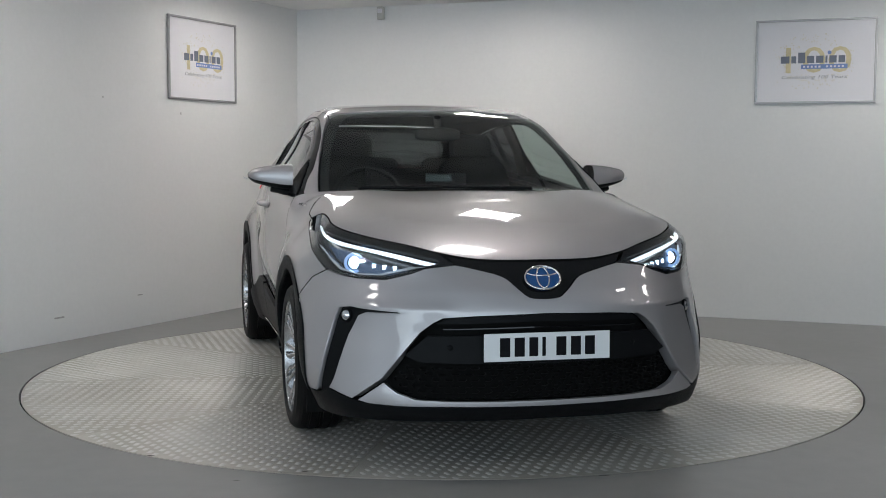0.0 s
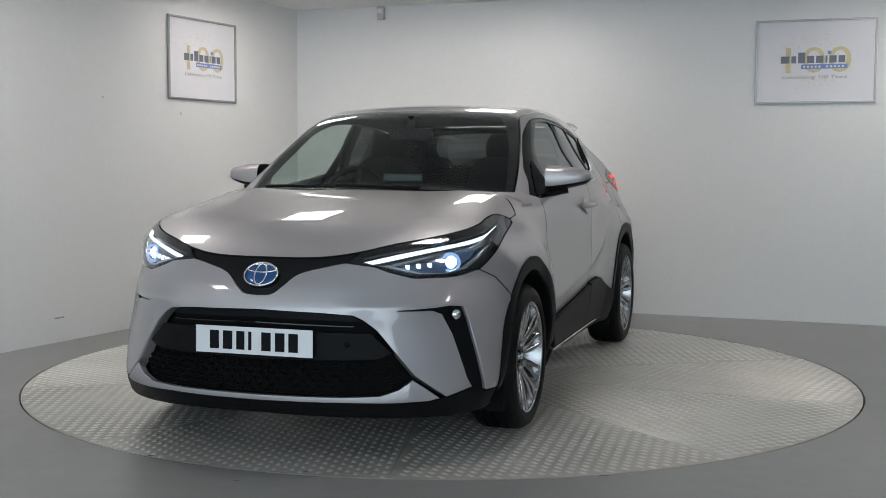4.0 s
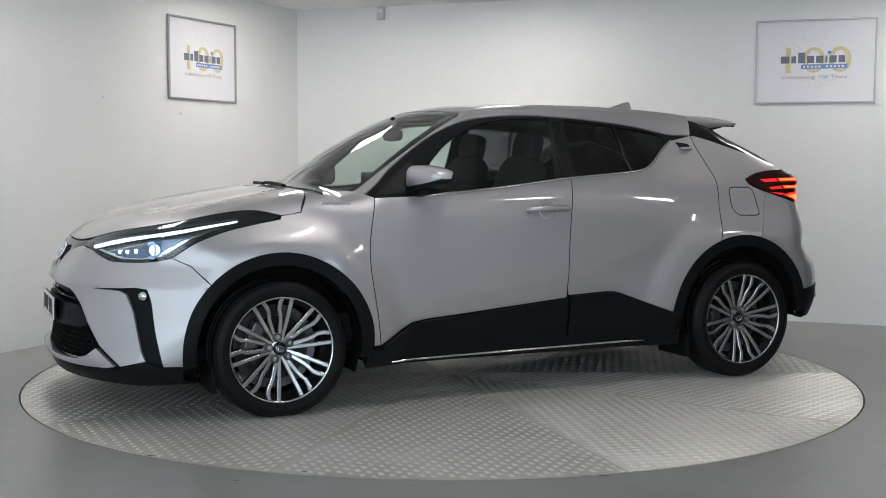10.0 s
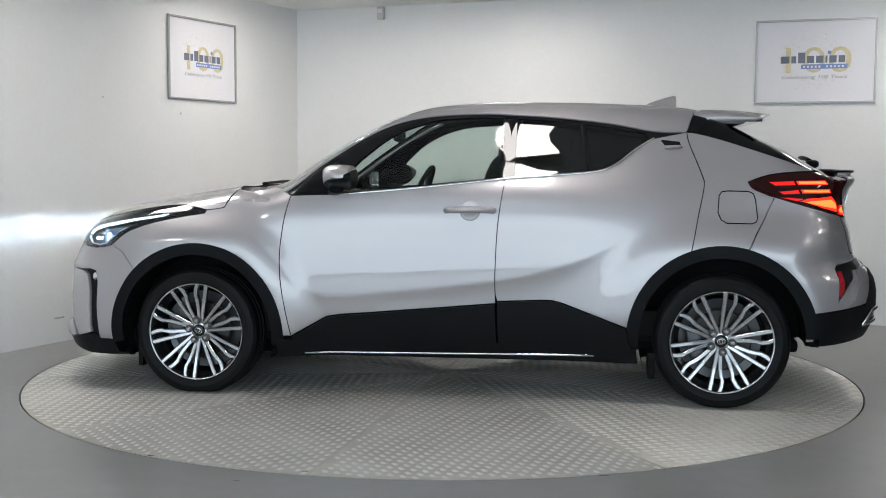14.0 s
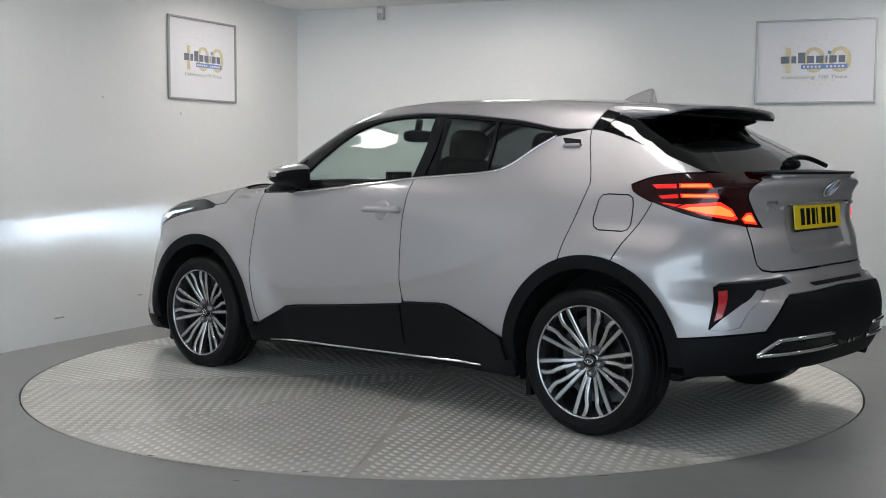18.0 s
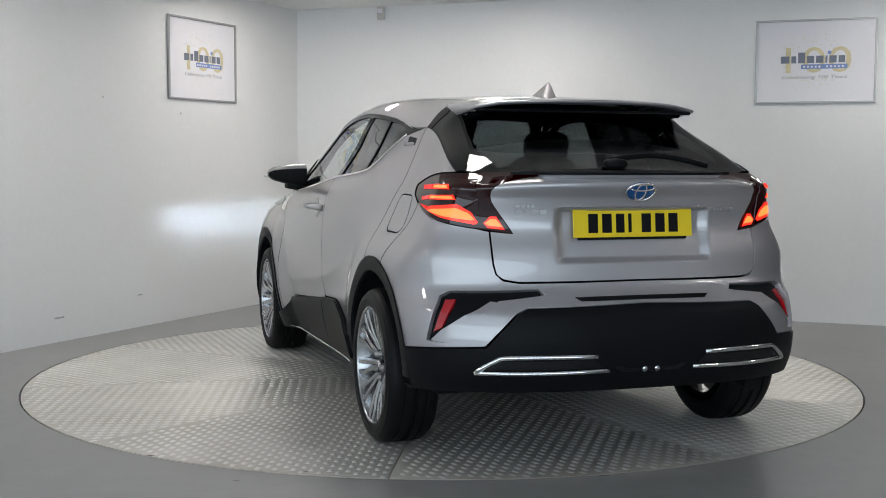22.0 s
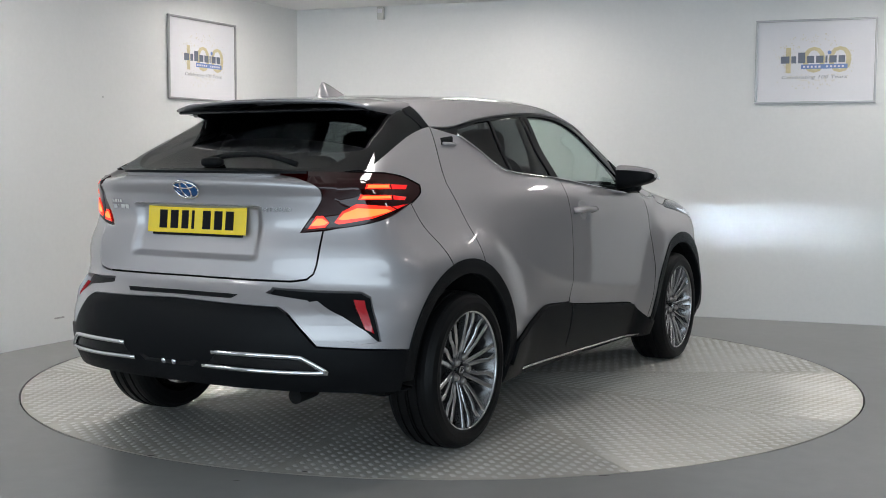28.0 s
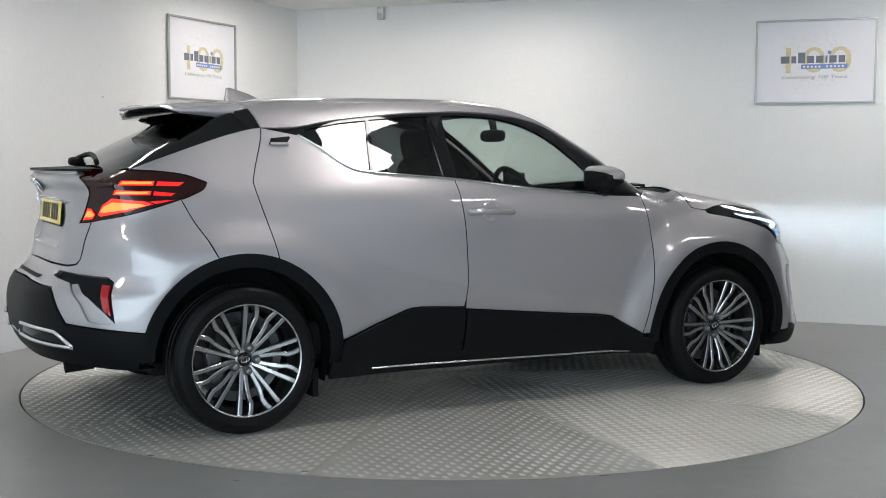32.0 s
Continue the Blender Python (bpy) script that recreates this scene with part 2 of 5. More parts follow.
# floor with a round pit for the turntable
TABLE_R = 2.252
bm = bmesh.new()
inner = [bm.verts.new((TABLE_R * 1.004 * math.cos(2 * math.pi * i / 128), TABLE_R * 1.004 * math.sin(2 * math.pi * i / 128), 0)) for i in range(128)]
outer = [bm.verts.new((60 * math.cos(2 * math.pi * i / 128), 60 * math.sin(2 * math.pi * i / 128), 0)) for i in range(128)]
low = [bm.verts.new((v.co.x, v.co.y, -0.05)) for v in inner]
for i in range(128):
    j = (i + 1) % 128
    bm.faces.new((inner[i], outer[i], outer[j], inner[j]))
    bm.faces.new((low[i], inner[i], inner[j], low[j]))
bm.faces.new(low)
tagged(part("floor", bm, M_FLOOR), "grey coated concrete floor with faint stains", "floor", kind="structure")

bm = bmesh.new()
box(bm, (-10, -15, HEIGHT), (11, 6, HEIGHT + 0.15))
tagged(part("ceiling", bm, M_CEIL), "flat white painted ceiling", "ceiling", kind="structure")


def ceiling_light(m):
    e = new("ceiling_light")
    e.matrix_basis = m
    bm = bmesh.new()
    for lo, hi in (((-.23, -.23, -.018), (.23, -.21, 0)), ((-.23, .21, -.018), (.23, .23, 0)), ((-.23, -.21, -.018), (-.21, .21, 0)), ((.21, -.21, -.018), (.23, .21, 0))):
        box(bm, lo, hi, 0.002)
    part("frame", bm, M_PLASTIC_W, e, "white trim")
    bm = bmesh.new()
    box(bm, (-.209, -.209, -.012), (.209, .209, -.002))
    part("diffuser", bm, M_PANEL, e, "lit diffuser")
    return tagged(e, "flat square lit panel set in the ceiling", "ceiling light", group="ceiling lights")


first = ceiling_light(pose(0.25, -1.4, HEIGHT, 0, 0, -20.6))
for x, y in ((-2.1, -.3), (4.7, -1.6), (-1.1, 2.1), (0.42, 1.95), (3.0, 1.0), (-3.4, -3.2), (3.6, -3.0)):
    copy_thing(first, pose(x, y, HEIGHT, 0, 0, -20.6))

# south window
d = (LEFT_END - BACK_END).normalized()
n = Vector((-d.y, d.x))
WM = Matrix(((d.x, n.x, 0, BACK_END.x), (d.y, n.y, 0, BACK_END.y), (0, 0, 1, 0), (0, 0, 0, 1)))
lo_mid = WM @ Vector((7.65, -0.03, 1.24))
daylight.matrix_world = look(lo_mid, lo_mid - Vector((n.x, n.y, 0)))
win = tagged(new("window_1"), "wide window with dark aluminium frame", "window", kind="structure")
bm = bmesh.new()
for s in (2.3, 5.847, 9.393, 12.94):
    box(bm, (s, 0.05, 0.06), (s + 0.06, 0.12, 2.42), 0.004, m=WM)
box(bm, (2.36, 0.05, 0.06), (12.94, 0.12, 0.12), 0.004, m=WM)
box(bm, (2.36, 0.05, 2.36), (12.94, 0.12, 2.42), 0.004, m=WM)
part("window_frame", bm, material("grey window frame", (0.12, 0.12, 0.13), 0.4), win)
for s in (2.36, 5.907, 9.453):
    bm = bmesh.new()
    box(bm, (s, 0.08, 0.12), (s + 3.487, 0.086, 2.36), m=WM)
    g = part("pane", bm, M_LENS, win)
    g.visible_shadow = False


# posters
def poster(name, a, b, z0, z1, mid, label):
    """A framed print on the wall from a to b; mid: where its print is centred, 0 to 1 along."""
    a, b = Vector(a), Vector(b)
    w, h = (b - a).length, z1 - z0
    d = (b - a) / w
    n = Vector((d.y, -d.x))
    e = new(name)
    c = (a + b) / 2 + n * 0.002
    e.matrix_basis = Matrix(((d.x, 0, n.x, c.x), (d.y, 0, n.y, c.y), (0, 1, 0, (z0 + z1) / 2), (0, 0, 0, 1)))
    f = 0.016
    for lo, hi in (((-w / 2, -h / 2), (w / 2, -h / 2 + f)), ((-w / 2, h / 2 - f), (w / 2, h / 2)), ((-w / 2, -h / 2 + f), (-w / 2 + f, h / 2 - f)), ((w / 2 - f, -h / 2 + f), (w / 2, h / 2 - f))):
        bm = bmesh.new()
        box(bm, (*lo, 0), (*hi, 0.02), 0.004)
        part("frame_bar", bm, M_FRAME, e)
    bm = bmesh.new()
    box(bm, (-w / 2 + f, -h / 2 + f, 0.002), (w / 2 - f, h / 2 - f, 0.008))
    part("print", bm, M_PAPER, e, "pale grey print")
    k = w / 0.853
    x0 = (mid - 0.5) * w
    # soft gold splashes behind the figures
    random.seed(5)
    bm = bmesh.new()
    for i in range(240):
        q = random.random() * 2 * math.pi
        r = random.gauss(0.2, 0.035) * k
        x, y, s = x0 + r * math.cos(q) * 1.15, r * math.sin(q) * 0.82, random.uniform(.002, .007)
        if abs(x - x0) < .3 * k and abs(y) < .2:
            bmesh.ops.create_circle(bm, cap_ends=True, segments=6, radius=s, matrix=Matrix.Translation((x, y, 0.0084)))
    tagged(part("gold_specks", bm, M_GOLD_DUST, e, "faint gold specks"), kind="stuff")
    words("gold_number", "100", 0.27 * k, 0.0003, M_GOLD, e, Matrix.Translation((x0, 0.0, 0.0088)), "large pale gold figures", width=0.46 * k)
    # trade name as plain strokes
    x = x0 - 0.235 * k
    for wd, ht in ((.062, .052), (.034, .052), (.05, .078), (.05, .052), (.052, .052), (.014, .052), (.05, .052), (.046, .052)):
        bm = bmesh.new()
        box(bm, (x, -.012 * k, .0092), (x + wd * k, (-.012 + ht) * k, .0096), 0)
        part("dark_stroke", bm, M_NAVY, e)
        x += (wd + .0135) * k
    bm = bmesh.new()
    bmesh.ops.create_circle(bm, cap_ends=True, segments=20, radius=.014 * k, matrix=Matrix.Translation((x0 + .108 * k, .062 * k, .0096)))
    part("blue_dot", bm, M_BLUE, e)
    bm = bmesh.new()
    box(bm, (x0 - .09 * k, -.055 * k, .0092), (x0 + .235 * k, -.022 * k, .0097))
    part("blue_bar", bm, M_BLUE, e, "blue bar")
    for i in range(11):
        if i != 5:
            bm = bmesh.new()
            box(bm, (x0 + (-.075 + i * .027) * k, -.046 * k, .0098), (x0 + (-.061 + i * .027) * k, -.032 * k, .01))
            part("pale_stroke", bm, M_PAPER, e)
    words("caption", "Celebrating 100 Years", 0.036 * k, 0.0002, M_GREYPRINT, e, Matrix.Translation((x0, -0.115 * k, 0.0092)), "grey caption", width=0.46 * k, slant=0.25)
    return tagged(e, label, "framed poster", group="posters")


poster("framed_poster", (-2.022, 2.07), (-1.661, 2.831), 1.642, 2.258, 0.5, "silver-framed anniversary poster with gold figures on white wall")
poster("framed_poster", (2.344, 2.305), (3.145, 2.0035), 1.629, 2.247, 0.49, "silver-framed anniversary poster with gold figures on white wall")

# small sensor under the ceiling
e = new("alarm_detector")
wd = Vector((0.9358, -0.3526))
wn = Vector((-0.3526, -0.9358))
c = CORNER + wd * 0.80
e.matrix_basis = Matrix(((wd.x, 0, wn.x, c.x), (wd.y, 0, wn.y, c.y), (0, 1, 0, 2.425), (0, 0, 0, 1)))
bm = bmesh.new()
box(bm, (-.03, -.055, .002), (.03, .055, .045), .012)
# white casing coloured grey in place of its shading
part("housing", bm, M_PLASTIC_SHADED, e, "white plastic shell, shade put into its grey")
bm = bmesh.new()
box(bm, (-.02, .0, .044), (.02, .035, .05), .006)
part("lens", bm, M_PAPER, e)
tagged(e, "small white detector box high on the wall", "alarm detector")

# small chips and nicks
for nm, cells, label in (("floor_chip", ((-1.18, -1.913, .016, .006), (-.527, -2.147, .012, .005), (-.768, -2.275, .014, .004), (.62, -2.19, .02, .004)), "small dark chip in the grey floor"),):
    for x, y, w, d in cells:
        bm = bmesh.new()
        vs = [bm.verts.new((x + w * math.cos(q) * (1 + .3 * math.sin(3 * q)), y + d * math.sin(q), .0006)) for q in np.linspace(0, 2 * math.pi, 11)[:-1]]
        bm.faces.new(vs)
        tagged(part(nm, bm, M_CHIP), label, "floor mark", group="floor marks")
wv = Vector((-0.4290, -0.9033))
for along, z, w, h in ((1.61, 1.539, .007, .012), (2.45, 1.62, .006, .010), (2.1, .23, .03, .006), (2.9, .16, .05, .008)):
    p2 = CORNER + wv * along + Vector((.9033, -.4290)) * .0015
    bm = bmesh.new()
    vs = [bm.verts.new((p2.x + wv.x * w * math.cos(q), p2.y + wv.y * w * math.cos(q), z + h * math.sin(q) * (1 + .3 * math.cos(2 * q)))) for q in np.linspace(0, 2 * math.pi, 9)[:-1]]
    bm.faces.new(vs)
    tagged(part("wall_scuff", bm, M_SCUFF), "small grey scuff on the white wall", "wall mark", group="wall marks")


# ---- the turntable ----
def spin(t):
    return 283.80 - 7.997 * t


table = tagged(new("turntable"), "round aluminium checker-plate turntable flush with the floor", "turntable")
SEAM0, SECTORS, TILT = 157.0, 10, 36.0


LUG = [(-1, -.35, 0), (-.6, -1, 0), (.8, -1, 0), (1, .35, 0), (.6, 1, 0), (-.8, 1, 0),
       (-.8, -.25, .6), (-.46, -.7, .6), (.6, -.7, .6), (.8, .25, .6), (.46, .7, .6), (-.6, .7, .6), (-.42, 0, 1), (.42, 0, 1)]
LUG_FACES = [(6, 12, 7), (7, 12, 13, 8), (8, 13, 9), (9, 13, 10), (10, 13, 12, 11), (11, 12, 6)] + [(q, 6 + q, 6 + (q + 1) % 6, (q + 1) % 6) for q in range(6)]
LUG_SIZE = (0.0205, 0.0112, 0.0034)


def lug_mesh(name, places):
    """Raised lens-shaped lugs at the given places, all along x."""
    v, f = [], []
    for x, y in places:
        b = len(v)
        v += [(x + a * LUG_SIZE[0], y + w * LUG_SIZE[1], z * LUG_SIZE[2]) for a, w, z in LUG]
        f += [tuple(b + q for q in face) for face in LUG_FACES]
    me = bpy.data.meshes.new(name)
    me.from_pydata(v, [], f)
    me.polygons.foreach_set("use_smooth", [True] * len(me.polygons))
    me.materials.append(M_STUD)
    return me


def table_plates():
    """Ten wedges of one shape, their lugs in rows along one edge."""
    arc_pts = [(TABLE_R * math.cos(radians(a)), TABLE_R * math.sin(radians(a))) for a in np.linspace(-TILT + 0.04, -0.04, 17)]
    mid = radians(-TILT / 2)
    pts = [(.004 * math.cos(mid), .004 * math.sin(mid))] + arc_pts
    bm = bmesh.new()
    top = [bm.verts.new((*p, 0.0)) for p in pts]
    low = [bm.verts.new((*p, -0.02)) for p in pts]
    bm.faces.new(top)
    for q in range(len(pts)):
        j = (q + 1) % len(pts)
        bm.faces.new((top[q], low[q], low[j], top[j]))
    first_plate = part("plate", bm, M_PLATE, table, "worn wedge of checker plate")
    pitch, slope = 0.072, math.tan(radians(TILT))
    n = int(TABLE_R / pitch) + 1
    outer, rest = [], []
    for r in range(2 * n):
        for c in range(2 * n):
            x, y = r * pitch / 2, (c + .6) * pitch / 2
            if (r + c) % 2 or y > slope * x - 0.03 or math.hypot(x + 0.012, y + 0.006) > TABLE_R - 0.006:
                continue
            (outer if math.hypot(x, y) > TABLE_R - 0.068 else rest).append((x, -y))
    joined, single = lug_mesh("studs", rest), lug_mesh("stud", [(0, 0)])
    for i in range(SECTORS):
        plate = first_plate if i == 0 else new("plate", first_plate.data)
        plate.parent = table
        plate["label"] = "worn wedge of checker plate"
        plate.matrix_basis = pose(0, 0, 0, 0, 0, SEAM0 + (i + 1) * TILT)
        st = new("studs", joined)
        st.parent = plate
        st["kind"] = "stuff"
        for x, y in outer:
            lug = new("stud", single)
            lug.parent = plate
            lug.matrix_basis = Matrix.Translation((x, y, 0))
    return len(outer)


table_plates()
bm = bmesh.new()
lathe(bm, [(TABLE_R + .001, -.03), (TABLE_R + .001, -.004), (TABLE_R + .004, -.004), (TABLE_R + .004, -.03)], 128)
part("rim", bm, M_GAP, table, "dark steel rim")


# ---- the car: its skin as one smooth form ----
def pchip(xs, ys):
    xs, ys = np.array(xs, float), np.array(ys, float)
    h = np.diff(xs)
    d = np.diff(ys, axis=0) / (h if ys.ndim == 1 else h[:, None])
    m = np.zeros_like(ys)
    same = d[1:] * d[:-1] > 0
    m[1:-1] = np.where(same, 2 * d[1:] * d[:-1] / np.where(same, d[1:] + d[:-1], 1), 0)
    m[0], m[-1] = d[0], d[-1]
    def f(x):
        x = np.clip(np.asarray(x, float), xs[0], xs[-1])
        i = np.clip(np.searchsorted(xs, x, side="right") - 1, 0, len(xs) - 2)
        w = h[i]
        t = (x - xs[i]) / w
        if ys.ndim == 2:
            t, w = t[..., None], w[..., None]
        return (ys[i] * (1 + 2 * t) * (1 - t) ** 2 + m[i] * w * t * (1 - t) ** 2
                + ys[i + 1] * t * t * (3 - 2 * t) + m[i + 1] * w * t * t * (t - 1))
    return f


def smax(a, b, k):
    h = np.maximum(k - np.abs(a - b), 0) / k
    return np.maximum(a, b) + h * h * k / 4


def bump(x, c, w):
    return np.exp(-((x - c) / w) ** 2)


# half widths of the body by height (columns) and place along the car (rows)
LEVELS = [0.15, 0.30, 0.42, 0.53, 0.65, 0.80, 0.95, 1.05, 1.15, 1.25, 1.40, 1.50]
STATIONS = [-1.95, -1.65, -1.32, -0.85, -0.30, 0.40, 0.85, 1.32, 1.65, 1.95]
WIDTHS = pchip(STATIONS, [
    [.79, .835, .843, .848, .858, .858, .77, .745, .69, .62, .52, .44],
    [.78, .835, .848, .853, .858, .852, .775, .745, .69, .625, .525, .455],
    [.77, .83, .852, .860, .866, .862, .792, .75, .69, .63, .54, .47],
    [.78, .84, .865, .87, .868, .856, .834, .803, .745, .682, .592, .52],
    [.78, .84, .865, .870, .871, .868, .859, .836, .772, .704, .628, .56],
    [.78, .84, .865, .869, .869, .865, .854, .827, .762, .698, .628, .55],
    [.78, .84, .865, .871, .871, .864, .845, .803, .742, .682, .612, .54],
    [.77, .84, .87, .88, .882, .868, .778, .725, .67, .615, .52, .46],
    [.79, .86, .88, .88, .872, .85, .778, .70, .62, .56, .48, .42],
    [.79, .845, .855, .85, .84, .81, .755, .66, .56, .5, .42, .36]])
ROOF = pchip([-2.2, -2.09, -2.03, -1.94, -1.88, -1.66, -1.42, -1.34, -1.17, -.85, -.53, -.21, .11, .36, .58, .74, .87, 1.06, 1.2, 1.34, 1.55, 1.8, 1.95, 2.1, 2.2, 2.3],
             [1.13, 1.142, 1.147, 1.142, 1.16, 1.275, 1.39, 1.437, 1.484, 1.506, 1.516, 1.519, 1.502, 1.452, 1.352, 1.262, 1.178, 1.070, 1.052, 1.031, .996, .9505, .918, .862, .79, .66])
NOSE = pchip([.10, .15, .2, .26, .35, .5, .6, .68, .74, .8, .86, .95], [2.13, 2.20, 2.25, 2.272, 2.262, 2.252, 2.246, 2.222, 2.192, 2.16, 2.09, 1.93])
TAIL = pchip([.15, .22, .3, .42, .52, .62, .67, .72, .85, .95, 1.05, 1.12, 1.16, 1.25], [1.88, 1.98, 2.08, 2.14, 2.15, 2.13, 2.085, 2.04, 2.01, 1.985, 2.005, 2.055, 2.045, 1.92])
# how far the tailgate stands in from the bumper
SET_IN = pchip([.15, .62, .72, .85, 1.0, 1.12, 1.25], [0, 0, .02, .035, .045, .055, .05])


# how far the corners fall back
CORNER_F = pchip([.2, .42, .55, .7, .8, .87, .95], [.23, .25, .275, .29, .255, .20, .19])
CORNER_R = pchip([.3, .5, .65, .72, .82, .92, 1.05], [.18, .185, .19, .175, .16, .17, .19])

# the sweeping crease along the flank
RIDGE = pchip([-1.3, -1.17, -.867, -.589, -.225, .225, .63, .79, .885, 1.04, 1.25], [1.12, 1.05, .83, .69, .60, .542, .507, .563, .675, .815, .913])


def side_width(x, z):
    w = WIDTHS(x)
    i = np.clip(np.searchsorted(LEVELS, z, side="right") - 1, 0, len(LEVELS) - 2)
    lv = np.array(LEVELS)
    h = np.diff(lv)
    d = (w[..., 1:] - w[..., :-1]) / h
    m = np.zeros_like(w)
    m[..., 1:-1] = (d[..., 1:] * h[:-1] + d[..., :-1] * h[1:]) / (h[1:] + h[:-1])
    m[..., 0], m[..., -1] = d[..., 0], d[..., -1]
    take = lambda a, j: np.take_along_axis(a, j[..., None], -1)[..., 0]
    zc = np.clip(z, lv[0], lv[-1])
    hh = h[i]
    t = (zc - lv[i]) / hh
    y = (take(w, i) * (1 + 2 * t) * (1 - t) ** 2 + take(m, i) * hh * t * (1 - t) ** 2
         + take(w, i + 1) * t * t * (3 - 2 * t) + take(m, i + 1) * hh * t * t * (t - 1))
    y = y - np.maximum(z - lv[-1], 0) * 0.9
    # swollen arches
    for cx, top in ((1.32, .012), (-1.32, .010)):
        r = np.hypot(x - cx, (z - .34) * 1.0)
        y = y + top * np.exp(-((r - .46) / .10) ** 2) * (z < 1.2) + top * (1.0 if cx > 0 else .7) * (1 - ease(r, .54, .65)) * (1 - ease(z, .75, 1.0))
    d = RIDGE(x) - z
    d = (np.sqrt(d * d + .0001) + d) / 2 / .06
    fade = np.clip((.88 - x) / .22, 0, 1) * ease(x, -1.0, -.45)
    haunch = ease(x, .66, .84) * (1 - ease(x, .98, 1.15))
    y = y - (.024 * fade - .017 * haunch) * (1 - np.exp(-d))
    return y


def ease(x, a, b):
    t = np.clip((x - a) / (b - a), 0, 1)
    return t * t * (3 - 2 * t)


def F(x, y, z):
    """The car's outer skin: below zero inside."""
    y = np.abs(y)
    side = y - side_width(x, z)
    bonnet = ease(x, .98, 1.14)
    glass = np.where(x > -.3, .22, -.10) * np.clip(np.abs(x + .3) / .6, 0, 1)
    bow = (glass * (1 - bonnet) + .20 * bonnet) * y * y
    crown = (.03 - .018 * bonnet) * (y / .6) ** 2 - .018 * bonnet * np.exp(-((y - .56) / .16) ** 2)
    top = (z - ROOF(x + bow) + crown) * .9
    front = (x - NOSE(z) + CORNER_F(z) * (y / .72) ** 3.0) * .9
    # folds of the front bumper: a shelf over the fog lamp and the edge of the blade beside the grille
    front = front - .012 * np.exp(-np.sqrt(((z - .622) / .034) ** 2 + .03)) * ease(y, .30, .46) * (1 - ease(y, .66, .80)) * (x > 1)
    fold = y - (.50 + (.60 - z) * .36)
    front = front - .007 * np.exp(-np.sqrt((fold / .040) ** 2 + .03)) * ease(z, .24, .30) * (1 - ease(z, .56, .63)) * (x > 1)
    niche = .024 * ease(z, .80, .828) * (1 - ease(z, .998, 1.018)) * (1 - ease(y, .29, .34))
    rear = -x - TAIL(z) + niche + CORNER_R(z) * (y / .72) ** 3.3
    f = smax(side, top, .065)
    return smax(f, np.where(x > 0, front, rear), np.where(x > 0, .085, .085))


def bisect(fn, a, b, n=22):
    lo, hi = np.full_like(a, 0) + a, np.full_like(a, 0) + b
    for _ in range(n):
        mid = (lo + hi) / 2
        inside = fn(mid) < 0
        lo, hi = np.where(inside, mid, lo), np.where(inside, hi, mid)
    return (lo + hi) / 2


AXLE_F, AXLE_R, HUB, HUB_F = 1.318, -1.318, 0.335, 0.314
KA = 0.9 * math.pi / 180


def lift(chart, u, v):
    """Points of the skin: S by (x, z) from the side, T by (x, y) from above, E and R by (angle, z) round the front and the rear end,
    C by (x, angle) round a line along the car."""
    u, v = np.asarray(u, float), np.asarray(v, float)
    one = np.ones_like(u)
    if chart == "S":
        return np.stack([u, bisect(lambda s: F(u, s, v), one * 0, one * 1.2), v], -1)
    if chart == "T":
        return np.stack([u, v, bisect(lambda s: F(u, v, s), one * 0.6, one * 1.8)], -1)
    if chart == "C":
        r = bisect(lambda s: F(u, s * np.cos(v), .75 + s * np.sin(v)), one * 0.05, one * 1.4)
        return np.stack([u, r * np.cos(v), .75 + r * np.sin(v)], -1)
    a = np.radians(u)
    sg = 1 if chart == "E" else -1
    hinge = 1.2 - (SET_IN(v) if sg < 0 else 0)
    r = bisect(lambda s: F(sg * (hinge + s * np.cos(a)), s * np.sin(a), v), one * 0.2, one * 1.6)
    return np.stack([sg * (hinge + r * np.cos(a)), r * np.sin(a), v], -1)


def normals(p):
    e = 2e-3
    g = np.stack([F(p[:, 0] + e, p[:, 1], p[:, 2]) - F(p[:, 0] - e, p[:, 1], p[:, 2]),
                  F(p[:, 0], p[:, 1] + e, p[:, 2]) - F(p[:, 0], p[:, 1] - e, p[:, 2]),
                  F(p[:, 0], p[:, 1], p[:, 2] + e) - F(p[:, 0], p[:, 1], p[:, 2] - e)], -1)
    return g / np.maximum(np.linalg.norm(g, axis=1), 1e-9)[:, None]


def inside(poly, q):
    p = np.array(poly)
    x, y = q[:, 0][:, None], q[:, 1][:, None]
    a, b = p, np.roll(p, -1, 0)
    hit = ((a[:, 1] > y) != (b[:, 1] > y)) & (x < (b[:, 0] - a[:, 0]) * (y - a[:, 1]) / (b[:, 1] - a[:, 1] + 1e-12) + a[:, 0])
    return hit.sum(1) % 2 == 1


def resample(poly, step):
    out = []
    for a, b in zip(poly, poly[1:] + poly[:1]):
        a, b = np.array(a), np.array(b)
        n = max(1, int(np.ceil(np.linalg.norm(b - a) / step)))
        out += [a + (b - a) * k / n for k in range(n)]
    return np.array(out)


def shrink(p, d):
    area = 0.5 * np.sum(p[:, 0] * np.roll(p[:, 1], -1) - np.roll(p[:, 0], -1) * p[:, 1])
    t = np.roll(p, -1, 0) - np.roll(p, 1, 0)
    t = t / np.maximum(np.linalg.norm(t, axis=1), 1e-9)[:, None]
    n = np.stack([-t[:, 1], t[:, 0]], -1) * (1 if area > 0 else -1)
    return p + n * d


